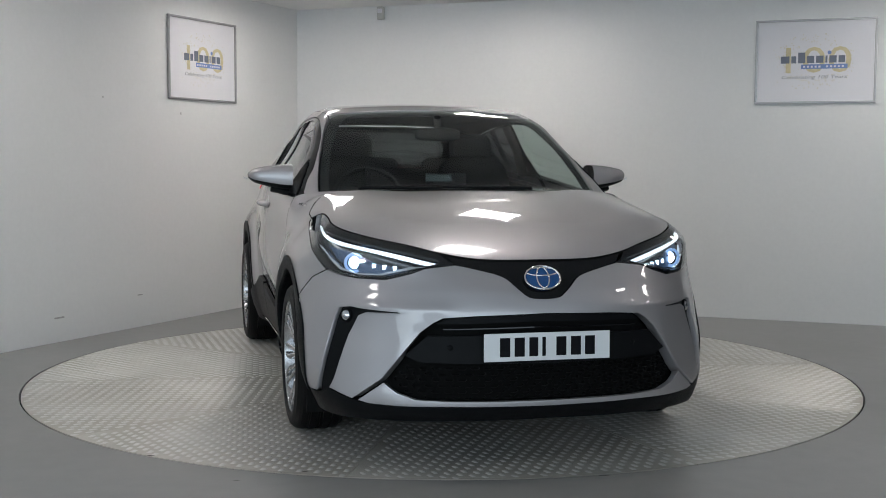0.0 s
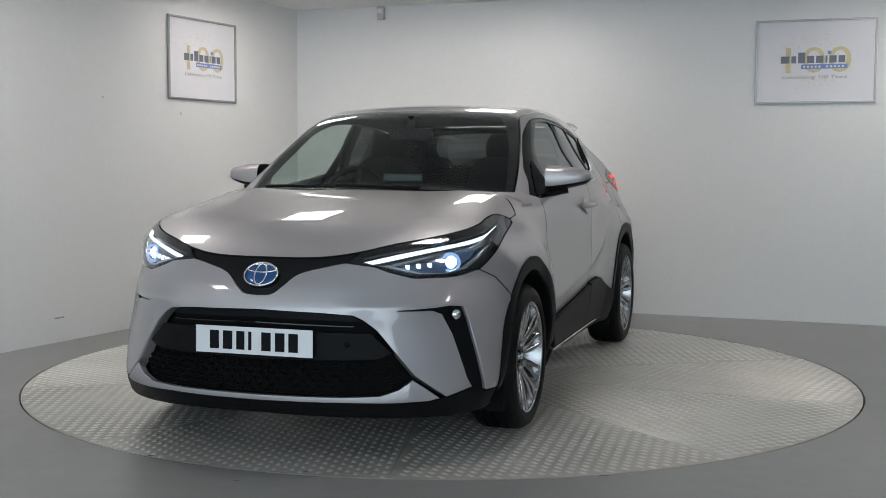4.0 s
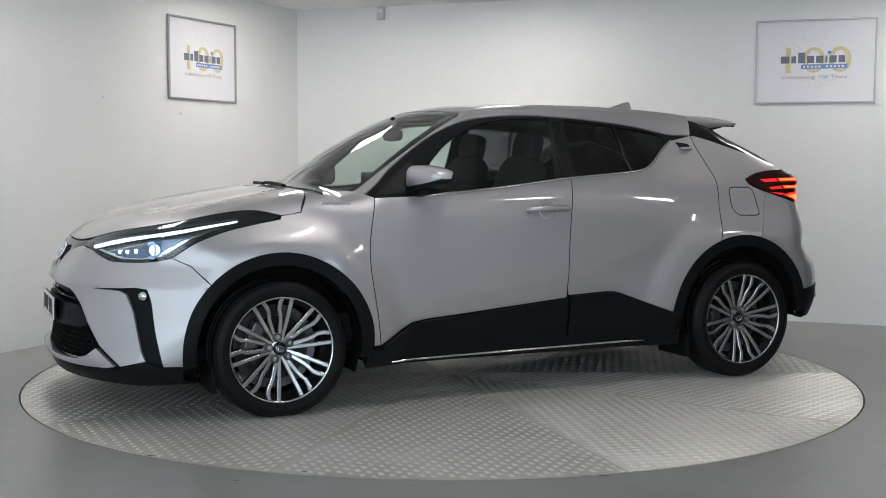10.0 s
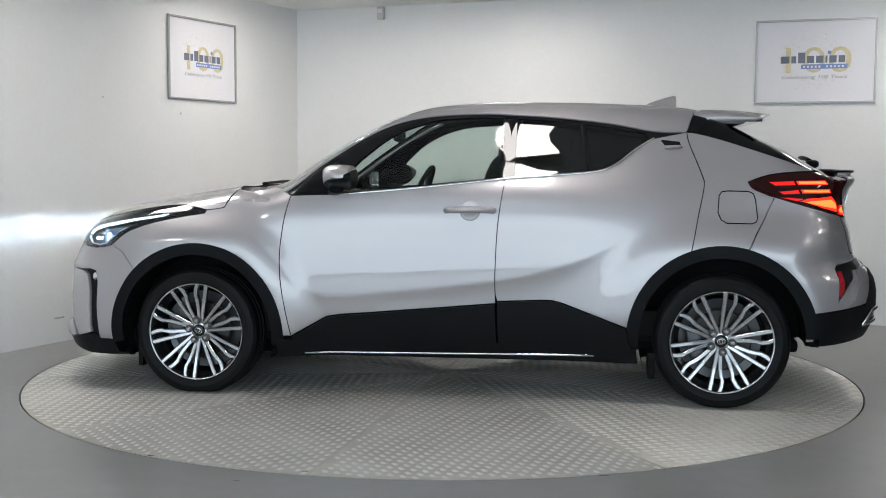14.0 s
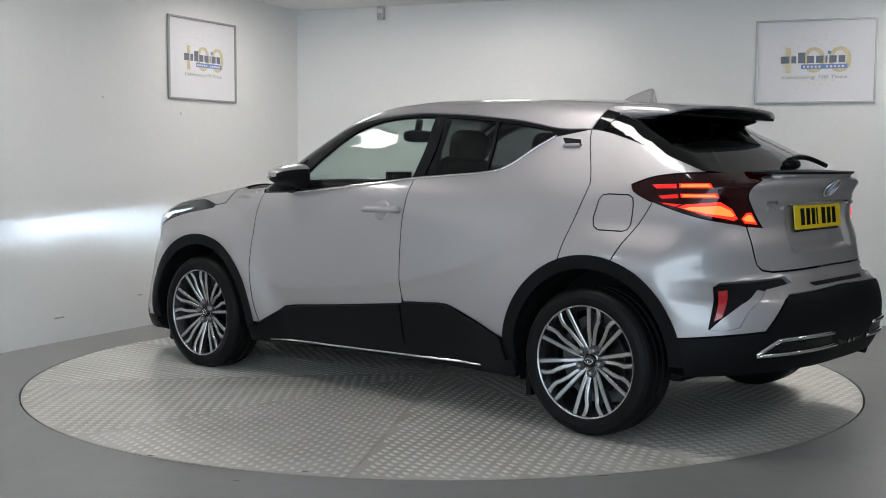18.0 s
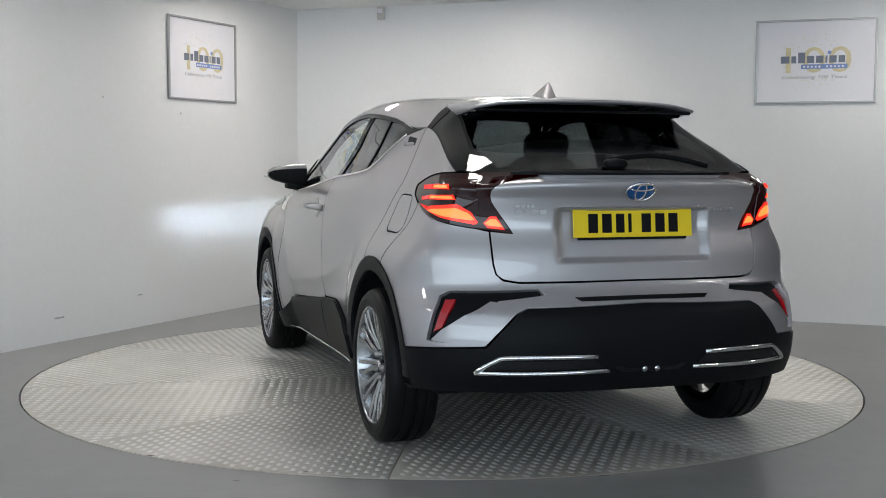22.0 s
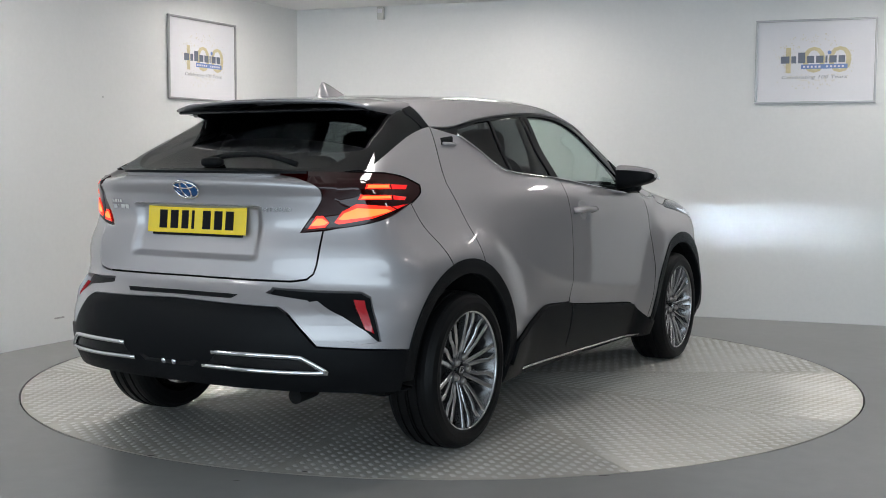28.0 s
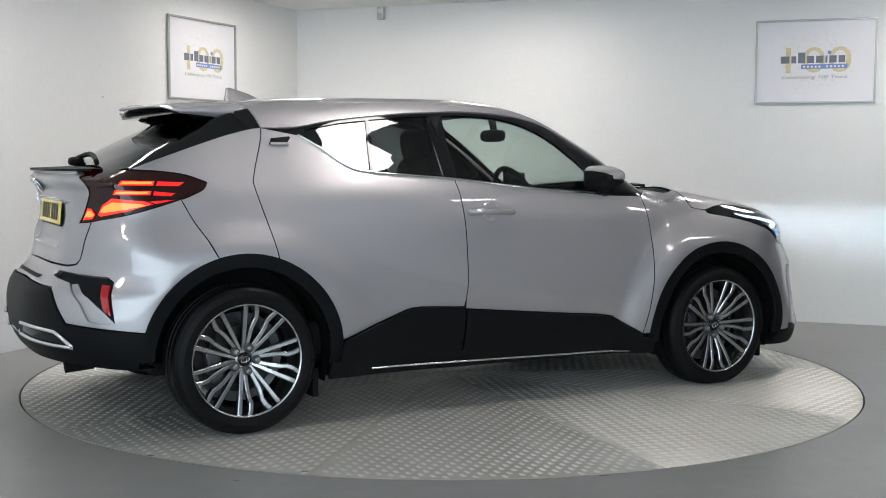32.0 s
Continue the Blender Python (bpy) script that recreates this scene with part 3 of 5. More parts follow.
def panel(name, chart, outline, mat, parent, off=0.0, rim=0.018, seam=False, step=0.04, holes=(), side=1, label="", gap=0.0022, edge=0.03):
    """A piece of the skin within an outline, with turned-in edges. side -1: on the car's right."""
    k = KA if chart in "ER" else 1.0
    sc = np.array([k, 1.0])
    loops = [shrink(resample([tuple(np.array(q) * sc) for q in outline], edge), gap)]
    for h in holes:
        loops.append(shrink(resample([tuple(np.array(q) * sc) for q in h], edge), -gap))
    lo, hi = loops[0].min(0), loops[0].max(0)
    gx, gy = np.meshgrid(np.arange(lo[0] + step / 2, hi[0], step), np.arange(lo[1] + step / 2, hi[1], step))
    g = np.stack([gx.ravel(), gy.ravel()], -1)
    keep = inside(loops[0], g)
    for h in loops[1:]:
        keep &= ~inside(h, g)
    g = g[keep]
    bd = np.concatenate(loops)
    if len(g):
        far = np.array([np.min(np.sum((bd - q) ** 2, 1)) > (0.45 * step) ** 2 for q in g])
        g = g[far]
    pts = np.concatenate([bd, g]) if len(g) else bd
    edges, s = [], 0
    for lp in loops:
        edges += [(s + i, s + (i + 1) % len(lp)) for i in range(len(lp))]
        s += len(lp)
    res = geometry.delaunay_2d_cdt([Vector(q) for q in pts], edges, [], 1, 1e-7)
    uv = np.array([tuple(q) for q in res[0]])
    tri = np.array([f for f in res[2] if len(f) == 3])
    cen = uv[tri].mean(1)
    ok = inside(loops[0], cen)
    for h in loops[1:]:
        ok &= ~inside(h, cen)
    tri = tri[ok]
    p = lift(chart, uv[:, 0] / k, uv[:, 1])
    n = normals(p)
    p = p + n * off
    # face the same way as the skin
    fn = np.cross(p[tri[:, 1]] - p[tri[:, 0]], p[tri[:, 2]] - p[tri[:, 0]])
    flip = np.sum(fn * n[tri[:, 0]], 1) < 0
    tri[flip] = tri[flip][:, ::-1]
    verts, norms, faces = [p], [n], [tuple(t) for t in tri]
    base = len(p)
    # turned-in edge
    count = {}
    for a, b, c in tri:
        for e in ((a, b), (b, c), (c, a)):
            count[e] = count.get(e, 0) + 1
    rimv = {}
    rp, rn = [], []
    for (a, b) in count:
        if (b, a) in count:
            continue
        d = p[b] - p[a]
        o = np.cross(d, n[a])
        o = o / max(np.linalg.norm(o), 1e-9)
        for q in (a, b):
            if q not in rimv:
                rimv[q] = base + len(rp)
                rp += [p[q], p[q] + n[q] * -rim * .25 + o * rim * 0.0, p[q] - n[q] * rim]
                rn += [n[q] * .6 + o * .4, o, o]
        i, j = rimv[a], rimv[b]
        faces += [(j, i, i + 1, j + 1), (j + 1, i + 1, i + 2, j + 2)]
    if rp and rim:
        verts.append(np.array(rp))
        norms.append(np.array(rn))
    else:
        faces = [t for t in faces if len(t) == 3]
    v = np.concatenate(verts)
    nn = np.concatenate(norms)
    nn = nn / np.maximum(np.linalg.norm(nn, axis=1), 1e-9)[:, None]
    if side < 0:
        v, nn = v * (1, -1, 1), nn * (1, -1, 1)
        faces = [f[::-1] for f in faces]
    me = bpy.data.meshes.new(name)
    me.from_pydata([tuple(q) for q in v], [], faces)
    me.polygons.foreach_set("use_smooth", [True] * len(me.polygons))
    me.normals_split_custom_set_from_vertices([tuple(q) for q in nn])
    me.materials.append(mat)
    if seam and rim:
        # the folded edge lies in the dark of the joint
        me.materials.append(M_UNDER)
        me.polygons.foreach_set("material_index", [0] * len(tri) + [1] * (len(faces) - len(tri)))
    ob = new(name, me)
    ob.parent = parent
    if label:
        ob["label"] = label
    return ob


def both(half):
    """A whole outline from its half: angle or y from 0 outwards and back to 0."""
    other = [(-a, z) for a, z in reversed(half)]
    out = list(half)
    for q in other:
        if abs(q[0]) > 1e-6:
            out.append(q)
    return out


def both_t(half):
    """The same for outlines seen from above, (x, y)."""
    return list(half) + [(x, -y) for x, y in reversed(half) if abs(y) > 1e-6]


def turn(a, pts, b):
    """Points of chart a in chart b."""
    p = lift(a, [q[0] for q in pts], [q[1] for q in pts])
    if b == "S":
        return [(q[0], q[2]) for q in p]
    if b == "T":
        return [(q[0], q[1]) for q in p]
    if b == "C":
        return [(q[0], math.atan2(q[2] - .75, q[1])) for q in p]
    sg = 1 if b == "E" else -1
    return [(math.degrees(math.atan2(q[1], sg * q[0] - 1.2 + (float(SET_IN(q[2])) if sg < 0 else 0))), q[2]) for q in p]


def at(chart, u, v, off=0.0, side=1):
    """A point on the skin and its normal."""
    p = lift(chart, [u], [v])
    n = normals(p)
    p = p + n * off
    return Vector(p[0] * (1, side, 1)), Vector(n[0] * (1, side, 1))


def many(chart, uv, off=0.0, side=1):
    """Points on the skin, all at once."""
    p = lift(chart, [q[0] for q in uv], [q[1] for q in uv])
    n = normals(p)
    return [Vector(q * (1, side, 1)) for q in p + n * off]


def frame_on(p, n, up=(0, 0, 1)):
    """A pose at p that looks out along n, its y upwards."""
    z = n.normalized()
    x = Vector(up).cross(z).normalized()
    y = z.cross(x)
    return Matrix(((x.x, y.x, z.x, p.x), (x.y, y.y, z.y, p.y), (x.z, y.z, z.z, p.z), (0, 0, 0, 1)))


# ---- the car: panels ----
OFFX, OFFY = -0.1555, -0.096
car = tagged(new("car"), "silver compact crossover car with lights on, parked on the turntable", "car")


def pair(name, *args, **kw):
    return [panel(name, *args, side=s, **kw) for s in (1, -1)]


SEAM_F = spline([(.833, 1.016), (.863, .871), (.877, .731), (.868, .591), (.841, .422), (.821, .304)], 5)
SEAM_B = spline([(-.258, 1.105), (-.228, .876), (-.217, .649), (-.218, .50), (-.226, .285)], 5)
SEAM_R = spline([(-1.15, 1.342), (-1.164, 1.28), (-1.222, 1.13), (-1.230, 1.073), (-1.201, .934), (-1.167, .764)], 5)
BELT = spline([(.833, 1.016), (.508, 1.029), (.142, 1.061), (-.258, 1.105), (-.451, 1.12), (-.70, 1.142), (-.799, 1.177), (-.892, 1.249), (-.987, 1.31)], 5)
DLO = spline([(.866, 1.038), (.796, 1.092), (.687, 1.183), (.461, 1.328), (.288, 1.398), (.114, 1.427), (-.119, 1.437), (-.264, 1.431), (-.467, 1.419), (-.758, 1.388), (-.989, 1.347), (-1.15, 1.342)], 4)
CPIL = spline([(-1.15, 1.342), (-1.20, 1.336), (-1.341, 1.299), (-1.62, 1.206), (-1.75, 1.158)], 4)
CLAD_F = [(.821, .304), (.643, .405), (.56, .418), (.394, .432), (-.218, .489)]
CLAD_R = [(-.227, .50), (-.452, .511), (-.50, .509), (-.537, .501), (-.861, .385)]
ARCH = 0.455
HOOD_E = spline([(0, .804), (9.7, .805), (16.5, .812), (23.8, .831), (32.1, .860), (42.5, .886), (51.5, .910), (57.8, .930), (65.7, .952), (74.6, .960), (83.5, .935)], 4)
LAMP_LOW = spline([(83.2, .920), (75.3, .900), (67, .872), (59.6, .824), (52.9, .750)], 4)
LAMP_FRONT = [(52.9, .750), (48, .733), (43.4, .727), (35.3, .728), (29.8, .753), (26.5, .775), (20, .789)]
BAND_LOW = spline([(20, .789), (15.9, .775), (9.3, .745), (6, .70), (3.4, .666), (0, .66)], 4)
WS_EDGE = spline([(1.0, .715), (.82, .696), (.62, .660), (.42, .610), (.28, .566)], 5)
ROOF_EDGE = spline([(.28, .566), (0, .568), (-.5, .552), (-.9, .515), (-1.2, .478)], 5)


def k(chart, pts, to):
    return turn(chart, pts, to)


# bonnet, windscreen, roof
hood_half = [(1.19, 0), (1.18, .3), (1.165, .55), (1.143, .66), (1.155, .73), (1.195, .79)] + k("E", HOOD_E[::-1], "T")
hood_half[-1] = (hood_half[-1][0], 0)
hood = panel("hood", "T", both_t(hood_half), M_PAINT, car, seam=True, label="silver bonnet with raised sides")
screen_half = [(.30, 0), (.285, .25), (.25, .50), (.28, .556)] + [(x, y - .006) for x, y in WS_EDGE[::-1]] + [(1.055, .5), (1.075, .25), (1.08, 0)]
windscreen = panel("windscreen", "T", both_t(screen_half), M_SCREEN, car, off=-.004, rim=.004, label="raked clear windscreen")
windscreen.visible_shadow = False
cowl_half = [(1.08, 0), (1.075, .25), (1.055, .5), (1.0, .715), (1.02, .742), (1.10, .70), (1.143, .66), (1.165, .55), (1.18, .3), (1.19, 0)]
panel("cowl", "T", both_t(cowl_half), M_BLACK, car, off=-.012, label="black plastic scuttle below the windscreen")
band = [(.30, 0), (.285, .25), (.25, .50), (.28, .556)] + [(x, y - .006) for x, y in WS_EDGE[::-1]] + [(1.055, .5), (1.075, .25), (1.08, 0)]
inner_band = [(.34, 0), (.325, .25), (.30, .46), (.42, .535), (.62, .60), (.82, .645), (.96, .66), (1.0, .45), (1.02, .25), (1.025, 0)]
panel("screen_border", "T", both_t(band), M_GLOSS, car, off=-.009, rim=.003, holes=[both_t(inner_band)], label="black printed border of the windscreen")
roof_half = [(.295, 0), (.28, .25), (.245, .50), (.28, .563)] + ROOF_EDGE[1:] + [(-1.225, .40), (-1.25, .2), (-1.26, 0)]
roof = panel("roof", "T", both_t(roof_half), M_PAINT, car, label="silver roof panel")
panel("headliner", "T", both_t(roof_half), M_DARK, car, off=-.035, rim=.004, step=.09)

# pillars with the roof rail
rail = k("S", DLO, "C") + k("T", ROOF_EDGE[::-1], "C") + k("T", WS_EDGE[::-1], "C")
pair("roof_rail", "C", rail, M_PAINT, car, label="silver windscreen pillar and roof edge")
pair("pillar_trim", "C", rail, M_DARK, car, off=-.03, rim=.004, step=.09)

# front wings
wing = (SEAM_F[::-1] + [(.90, 1.045), (1.0, 1.052)] + k("T", [(1.06, .715), (1.143, .665), (1.155, .735), (1.195, .79)], "S") + k("E", [(83.5, .935)], "S")
        + k("E", LAMP_LOW, "S") + k("E", [(58, .715)], "S") + arc(AXLE_F, HUB_F, ARCH, 44, 184, 30))
wing = wing[:-1] + [(.868, .304)]
pair("front_wing", "S", wing, M_PAINT, car, step=.015, seam=True, label="silver front wing with a swollen arch")

# doors
fd = SEAM_F + CLAD_F + SEAM_B[::-1][5:] + [q for q in BELT[::-1] if q[0] > -.257]
rd = ([q for q in SEAM_B if q[1] > .51] + CLAD_R + arc(AXLE_R, HUB, ARCH, 7, 70.5, 14) + SEAM_R[::-1][1:]
      + [q for q in BELT[::-1] if q[0] < -.26])
front_doors = pair("front_door", "S", fd, M_PAINT, car, step=.0145, seam=True, label="silver front door")
rear_doors = pair("rear_door", "S", rd, M_PAINT, car, step=.0145, seam=True, label="silver rear door")
for s, fdo, rdo in ((1, front_doors[0], rear_doors[0]), (-1, front_doors[1], rear_doors[1])):
    panel("door_cladding", "S", CLAD_F + [(-.224, .285), (.815, .272)], M_BLACK, fdo, off=.024, side=s, label="black plastic cladding")
    panel("door_cladding", "S", CLAD_R + [(-.88, .285), (-.23, .285)], M_BLACK, rdo, off=.024, side=s, label="black plastic cladding")
    # inner linings
    panel("inner_lining", "S", fd, M_DARK, fdo, off=-.07, rim=.03, step=.08, side=s)
    panel("inner_lining", "S", rd, M_DARK, rdo, off=-.07, rim=.03, step=.08, side=s)

# side glass, its black surround and the bright strip under it
glass_f = [(.56, 1.034), (.575, 1.10)] + spline([(.49, 1.20), (.40, 1.275), (.286, 1.345), (.17, 1.39), (.056, 1.412), (-.10, 1.42), (-.232, 1.418)], 4) + [(-.232, 1.113), (.142, 1.07)]
glass_r = [(-.305, 1.118), (-.305, 1.413), (-.467, 1.403), (-.62, 1.388), (-.66, 1.15), (-.451, 1.13)]
glass_q = [(-.675, 1.151), (-.64, 1.385), (-.758, 1.372), (-.94, 1.34), (-.96, 1.318), (-.875, 1.255), (-.79, 1.19), (-.72, 1.155)]
dlo = BELT + DLO[::-1]
for s, fdo, rdo in ((1, front_doors[0], rear_doors[0]), (-1, front_doors[1], rear_doors[1])):
    ws = panel("window_surround", "S", dlo, M_GLOSS, car, off=-.006, rim=.02, holes=[glass_f, glass_r, glass_q], side=s, step=.05, label="gloss black window surround")
    g = panel("window", "S", glass_f, M_SCREEN, fdo, off=-.012, rim=.004, side=s, gap=-.004, label="clear side glass")
    g.visible_shadow = False
    for gg in (glass_r, glass_q):
        g = panel("window", "S", gg, M_PRIVACY, rdo, off=-.012, rim=.004, side=s, gap=-.004, label="dark tinted side glass")
        g.visible_shadow = False
    pts = many("S", [q for q in BELT if q[0] < .60], .004, s)
    bm = bmesh.new()
    tube(bm, pts, .0065, 6)
    part("belt_strip", bm, M_CHROME, car, "thin chrome strip below the windows", smooth=True)

# rear quarters
LAMP_TOP_R = spline([(67.8, 1.097), (61.1, 1.130), (54, 1.146), (47, 1.152)], 4)
LAMP_LOW_R = spline([(67.8, 1.097), (66.2, 1.058), (57.1, 1.0), (50, .963), (42.5, .940), (32, .918)], 4)
LAMP_IN_R = spline([(32, .917), (35.4, 1.0), (36.8, 1.05), (35.8, 1.092), (32, 1.121), (27, 1.136), (18, 1.147), (0, 1.151)], 4)
lampS_top = k("R", LAMP_TOP_R, "S")
lampS_low = [q for q in k("R", LAMP_LOW_R[:9], "S")]
SEAM_Q = k("R", [(61.5, 1.022), (65.5, .93), (70, .85), (73.5, .770)], "S")
fuel = [(-1.301, 1.031), (-1.315, 1.05), (-1.344, 1.054), (-1.442, 1.052), (-1.466, 1.04), (-1.475, 1.01), (-1.483, .925), (-1.475, .905), (-1.454, .897), (-1.335, .899), (-1.308, .915), (-1.294, .948)]
qa = math.degrees(math.atan2(SEAM_Q[-1][1] - HUB, SEAM_Q[-1][0] - AXLE_R))
quarter = (SEAM_R[::-1] + CPIL[1:] + k("R", [(47, 1.152)], "S") + lampS_top[::-1][1:] + lampS_low[1:6] + SEAM_Q
           + arc(AXLE_R, HUB, ARCH, qa, 70.5, 12))
quarters = pair("rear_quarter", "S", quarter, M_PAINT, car, step=.022, holes=[fuel], seam=True, label="silver rear quarter with a broad haunch")
panel("fuel_flap", "S", fuel, M_PAINT, quarters[0], side=1, gap=.003, seam=True, label="rounded fuel flap")
panel("fuel_flap", "S", fuel, M_PAINT, quarters[1], side=-1, gap=-.004, rim=.001)
pair("quarter_lining", "S", quarter, M_DARK, car, off=-.05, rim=.004, step=.09)

# rear glass and tail
rg_half = ([(-1.36, 0), (-1.345, .3), (-1.31, .47), (-1.24, .545)] + k("S", [(-1.20, 1.332), (-1.341, 1.295), (-1.62, 1.202), (-1.745, 1.156)], "T")
           + [(-1.80, .58), (-1.855, .4), (-1.88, .2), (-1.885, 0)])
rear_glass = panel("rear_window", "T", both_t(rg_half), M_PRIVACY, car, off=-.004, rim=.004, label="dark sloping rear window")
rear_glass.visible_shadow = False
rg_in = [(-1.42, 0), (-1.41, .3), (-1.40, .44), (-1.56, .52), (-1.70, .53), (-1.78, .49), (-1.83, .3), (-1.845, 0)]
panel("rear_window_border", "T", both_t(rg_half), M_GLOSS, car, off=-.010, rim=.003, holes=[both_t(rg_in)], label="black printed border of the rear window")
tri = [(-1.15, 1.342), (-1.20, 1.332)] + k("T", [(-1.24, .545), (-1.225, .50), (-1.2, .478)], "S")
pair("pillar_cap", "C", k("S", tri[:2], "C") + k("T", [(-1.26, .54), (-1.24, .47), (-1.2, .478)], "C"), M_GLOSS, car, off=-.002)

GATE_LOW = [(37.3, .925), (36.6, .86), (36.1, .796), (35.6, .765), (34.2, .746), (30.9, .737), (0, .739)]
gate_half = [(0, 1.151)] + LAMP_IN_R[::-1][1:] + GATE_LOW
tailgate = panel("tailgate", "R", both(gate_half), M_PAINT, car, step=.011, gap=.001, seam=True, label="silver tailgate with a plate recess")
band_half = [(0, 1.165), (20, 1.164), (33, 1.160), (47, 1.152)] + LAMP_TOP_R[::-1][1:] + LAMP_LOW_R[1:] + LAMP_IN_R[1:]
panel("lamp_band", "R", both(band_half), M_TAIL, car, off=-.004, step=.03, label="dark red lamp band across the tail")
# ducktail: painted below, gloss black above
for nm, span, mt in (("tail_lip", 26, M_PAINT), ("tail_lip_edge", 33, M_BLACK), ("tail_lip_top", 33, M_BLACK)):
    ang = np.linspace(-span, span, 53)
    low_p, up_p = lift("R", ang, ang * 0 + 1.130), lift("R", ang, ang * 0 + 1.154)
    out = low_p * (1, 1, 0) - np.array([-1.2, 0, 0])
    out = out / np.linalg.norm(out, axis=1)[:, None]
    reach = .016 * np.clip((33 - np.abs(ang)) / 12, 0, 1)[:, None]
    tip = low_p * (1, 1, 0) + out * reach + np.array([0, 0, 1.153])
    a, b = {"tail_lip": (low_p + out * .001, tip - np.array([0, 0, .010])), "tail_lip_edge": (tip - np.array([0, 0, .010]), tip),
            "tail_lip_top": (tip, up_p - out * .05 + np.array([0, 0, .008]) * np.clip((33 - np.abs(ang)) / 12, 0, 1)[:, None])}[nm]
    bm = bmesh.new()
    mid = (a + b) / 2 - (out * .005 if nm == "tail_lip" else 0)
    rows = [[bm.verts.new(q) for q in r] for r in (a, mid, b)]
    for r0, r1 in zip(rows, rows[1:]):
        for i in range(len(ang) - 1):
            bm.faces.new((r0[i], r1[i], r1[i + 1], r0[i + 1]))
    bmesh.ops.recalc_face_normals(bm, faces=bm.faces)
    part(nm, bm, mt, tailgate, smooth=True)
for s in (1, -1):
    lamp = panel("tail_lamp", "R", [(66.5, 1.092), (60, 1.118), (50, 1.128), (40.2, 1.128), (39.6, 1.05), (39.6, .94), (42, .943), (49, .966), (57, 1.004), (64.5, 1.055)], M_TAIL, car, off=.0, side=s, label="dark red tail lamp with lit bars")
    for q in ([(46.7, 1.106), (54, 1.104), (54, 1.082), (46.2, 1.084)], [(45.4, 1.067), (54, 1.062), (54, 1.042), (44.8, 1.043)],
              [(44.7, 1.031), (53, 1.020), (55.2, 1.005), (48.6, .971), (41, .949), (39.9, .958), (41.5, 1.0)], [(39.0, .958), (37.4, .985), (35.8, .985), (33.8, .930), (38, .937)]):
        panel("light_bar", "R", q, M_TAIL_ON, lamp, off=.003, rim=.002, step=.015, edge=.01, side=s, label="lit red bar")
        mid = np.mean(np.array(q), 0)
        panel("light_core", "R", [tuple(mid + (np.array(p) - mid) * (.88, .62)) for p in q], M_TAIL_HOT, lamp, off=.0042, rim=.001, step=.012, edge=.01, side=s, label="bright orange-red core")
    for q in ([(54.4, 1.103), (61.5, 1.098), (60, 1.078), (54.4, 1.081)], [(54.4, 1.061), (59.8, 1.052), (58.8, 1.036), (54.4, 1.041)], [(53.4, 1.018), (58, 1.024), (60, 1.022), (55.6, 1.004)]):
        panel("light_bar", "R", q, M_TAIL_HALF, lamp, off=.003, rim=.002, step=.015, edge=.01, side=s)

# rear bumper
qaz = math.degrees(math.atan2(.472 - HUB, math.sqrt(ARCH ** 2 - (.472 - HUB) ** 2)))
archR = k("S", arc(AXLE_R, HUB, ARCH, qa, 180 - qaz, 12), "R")
recess = [(50.6, .513), (49.8, .585), (48.6, .68), (46.5, .698), (26.3, .710), (25, .691), (35.1, .670), (41.1, .586), (43.5, .52), (46.5, .508)]
rb_half = ([(0, .735), (30.9, .732), (34.3, .741), (35.8, .764), (36.35, .797), (36.85, .86), (37.55, .925)] + [q for q in LAMP_LOW_R[::-1] if 39 < q[0] < 63]
           + k("S", SEAM_Q, "R") + archR[1:] + [(51, .483), (37.2, .501), (31, .624), (28.9, .645), (0, .657)])
rmirror = [(-a, z) for a, z in recess]
rear_bumper = panel("rear_bumper", "R", both(rb_half), M_PAINT, car, step=.03, rim=.03, holes=[recess, rmirror], label="silver upper rear bumper")
for s in (1, -1):
    panel("inner_blade", "R", [(37, .674), (34.6, .668), (40.8, .584), (43.2, .516), (46.5, .503), (50.4, .507), (47.5, .555), (42.5, .615)], M_PAINT, rear_bumper, off=-.016, rim=.008, side=s, step=.02, gap=0, label="silver inner blade")
    rec = panel("corner_recess", "R", recess, M_BLACK, rear_bumper, off=-.026, side=s, rim=.002, gap=-.01, label="black recess")
    panel("reflector", "R", [(47.5, .672), (44.9, .675), (47.2, .562), (49.4, .543)], M_REFLEX, rear_bumper, off=-.012, side=s, step=.02, label="red reflector")
panel("step_strip", "R", both([(0, .683), (16, .682), (18, .679), (16.5, .664), (0, .666)]), M_BLACK, rear_bumper, off=.004, label="black loading strip")
arch_low = k("S", arc(AXLE_R, HUB, ARCH, 180 - qaz, 183, 4), "R")
lower_half = [(0, .654), (28.7, .642), (30.8, .622), (37.0, .498), (51, .480)] + arch_low + [(59, .318), (55.5, .312), (39.3, .322), (26.4, .327), (0, .327)]
lower_rear = panel("lower_rear_bumper", "R", both(lower_half), M_BLACK, car, off=.006, step=.035, rim=.05, label="black textured lower rear bumper")
for s in (1, -1):
    bm = bmesh.new()
    tube(bm, many("R", spline([(39.5, .405), (35, .452), (32.6, .464), (23, .468), (13.6, .467)], 5), .012, s), .010, 8)
    part("chrome_bar", bm, M_CHROME, lower_rear, "chrome trim bar", smooth=True)
    bm = bmesh.new()
    tube(bm, many("R", spline([(39.5, .403), (30, .406), (20, .409), (10.7, .412)], 5), .012, s), .009, 8)
    part("chrome_bar", bm, M_CHROME, lower_rear, "chrome trim bar", smooth=True)
    panel("insert", "R", [(36, .45), (14, .458), (12, .42), (37.5, .412)], M_GLOSS, lower_rear, off=.0075, rim=.002, side=s)
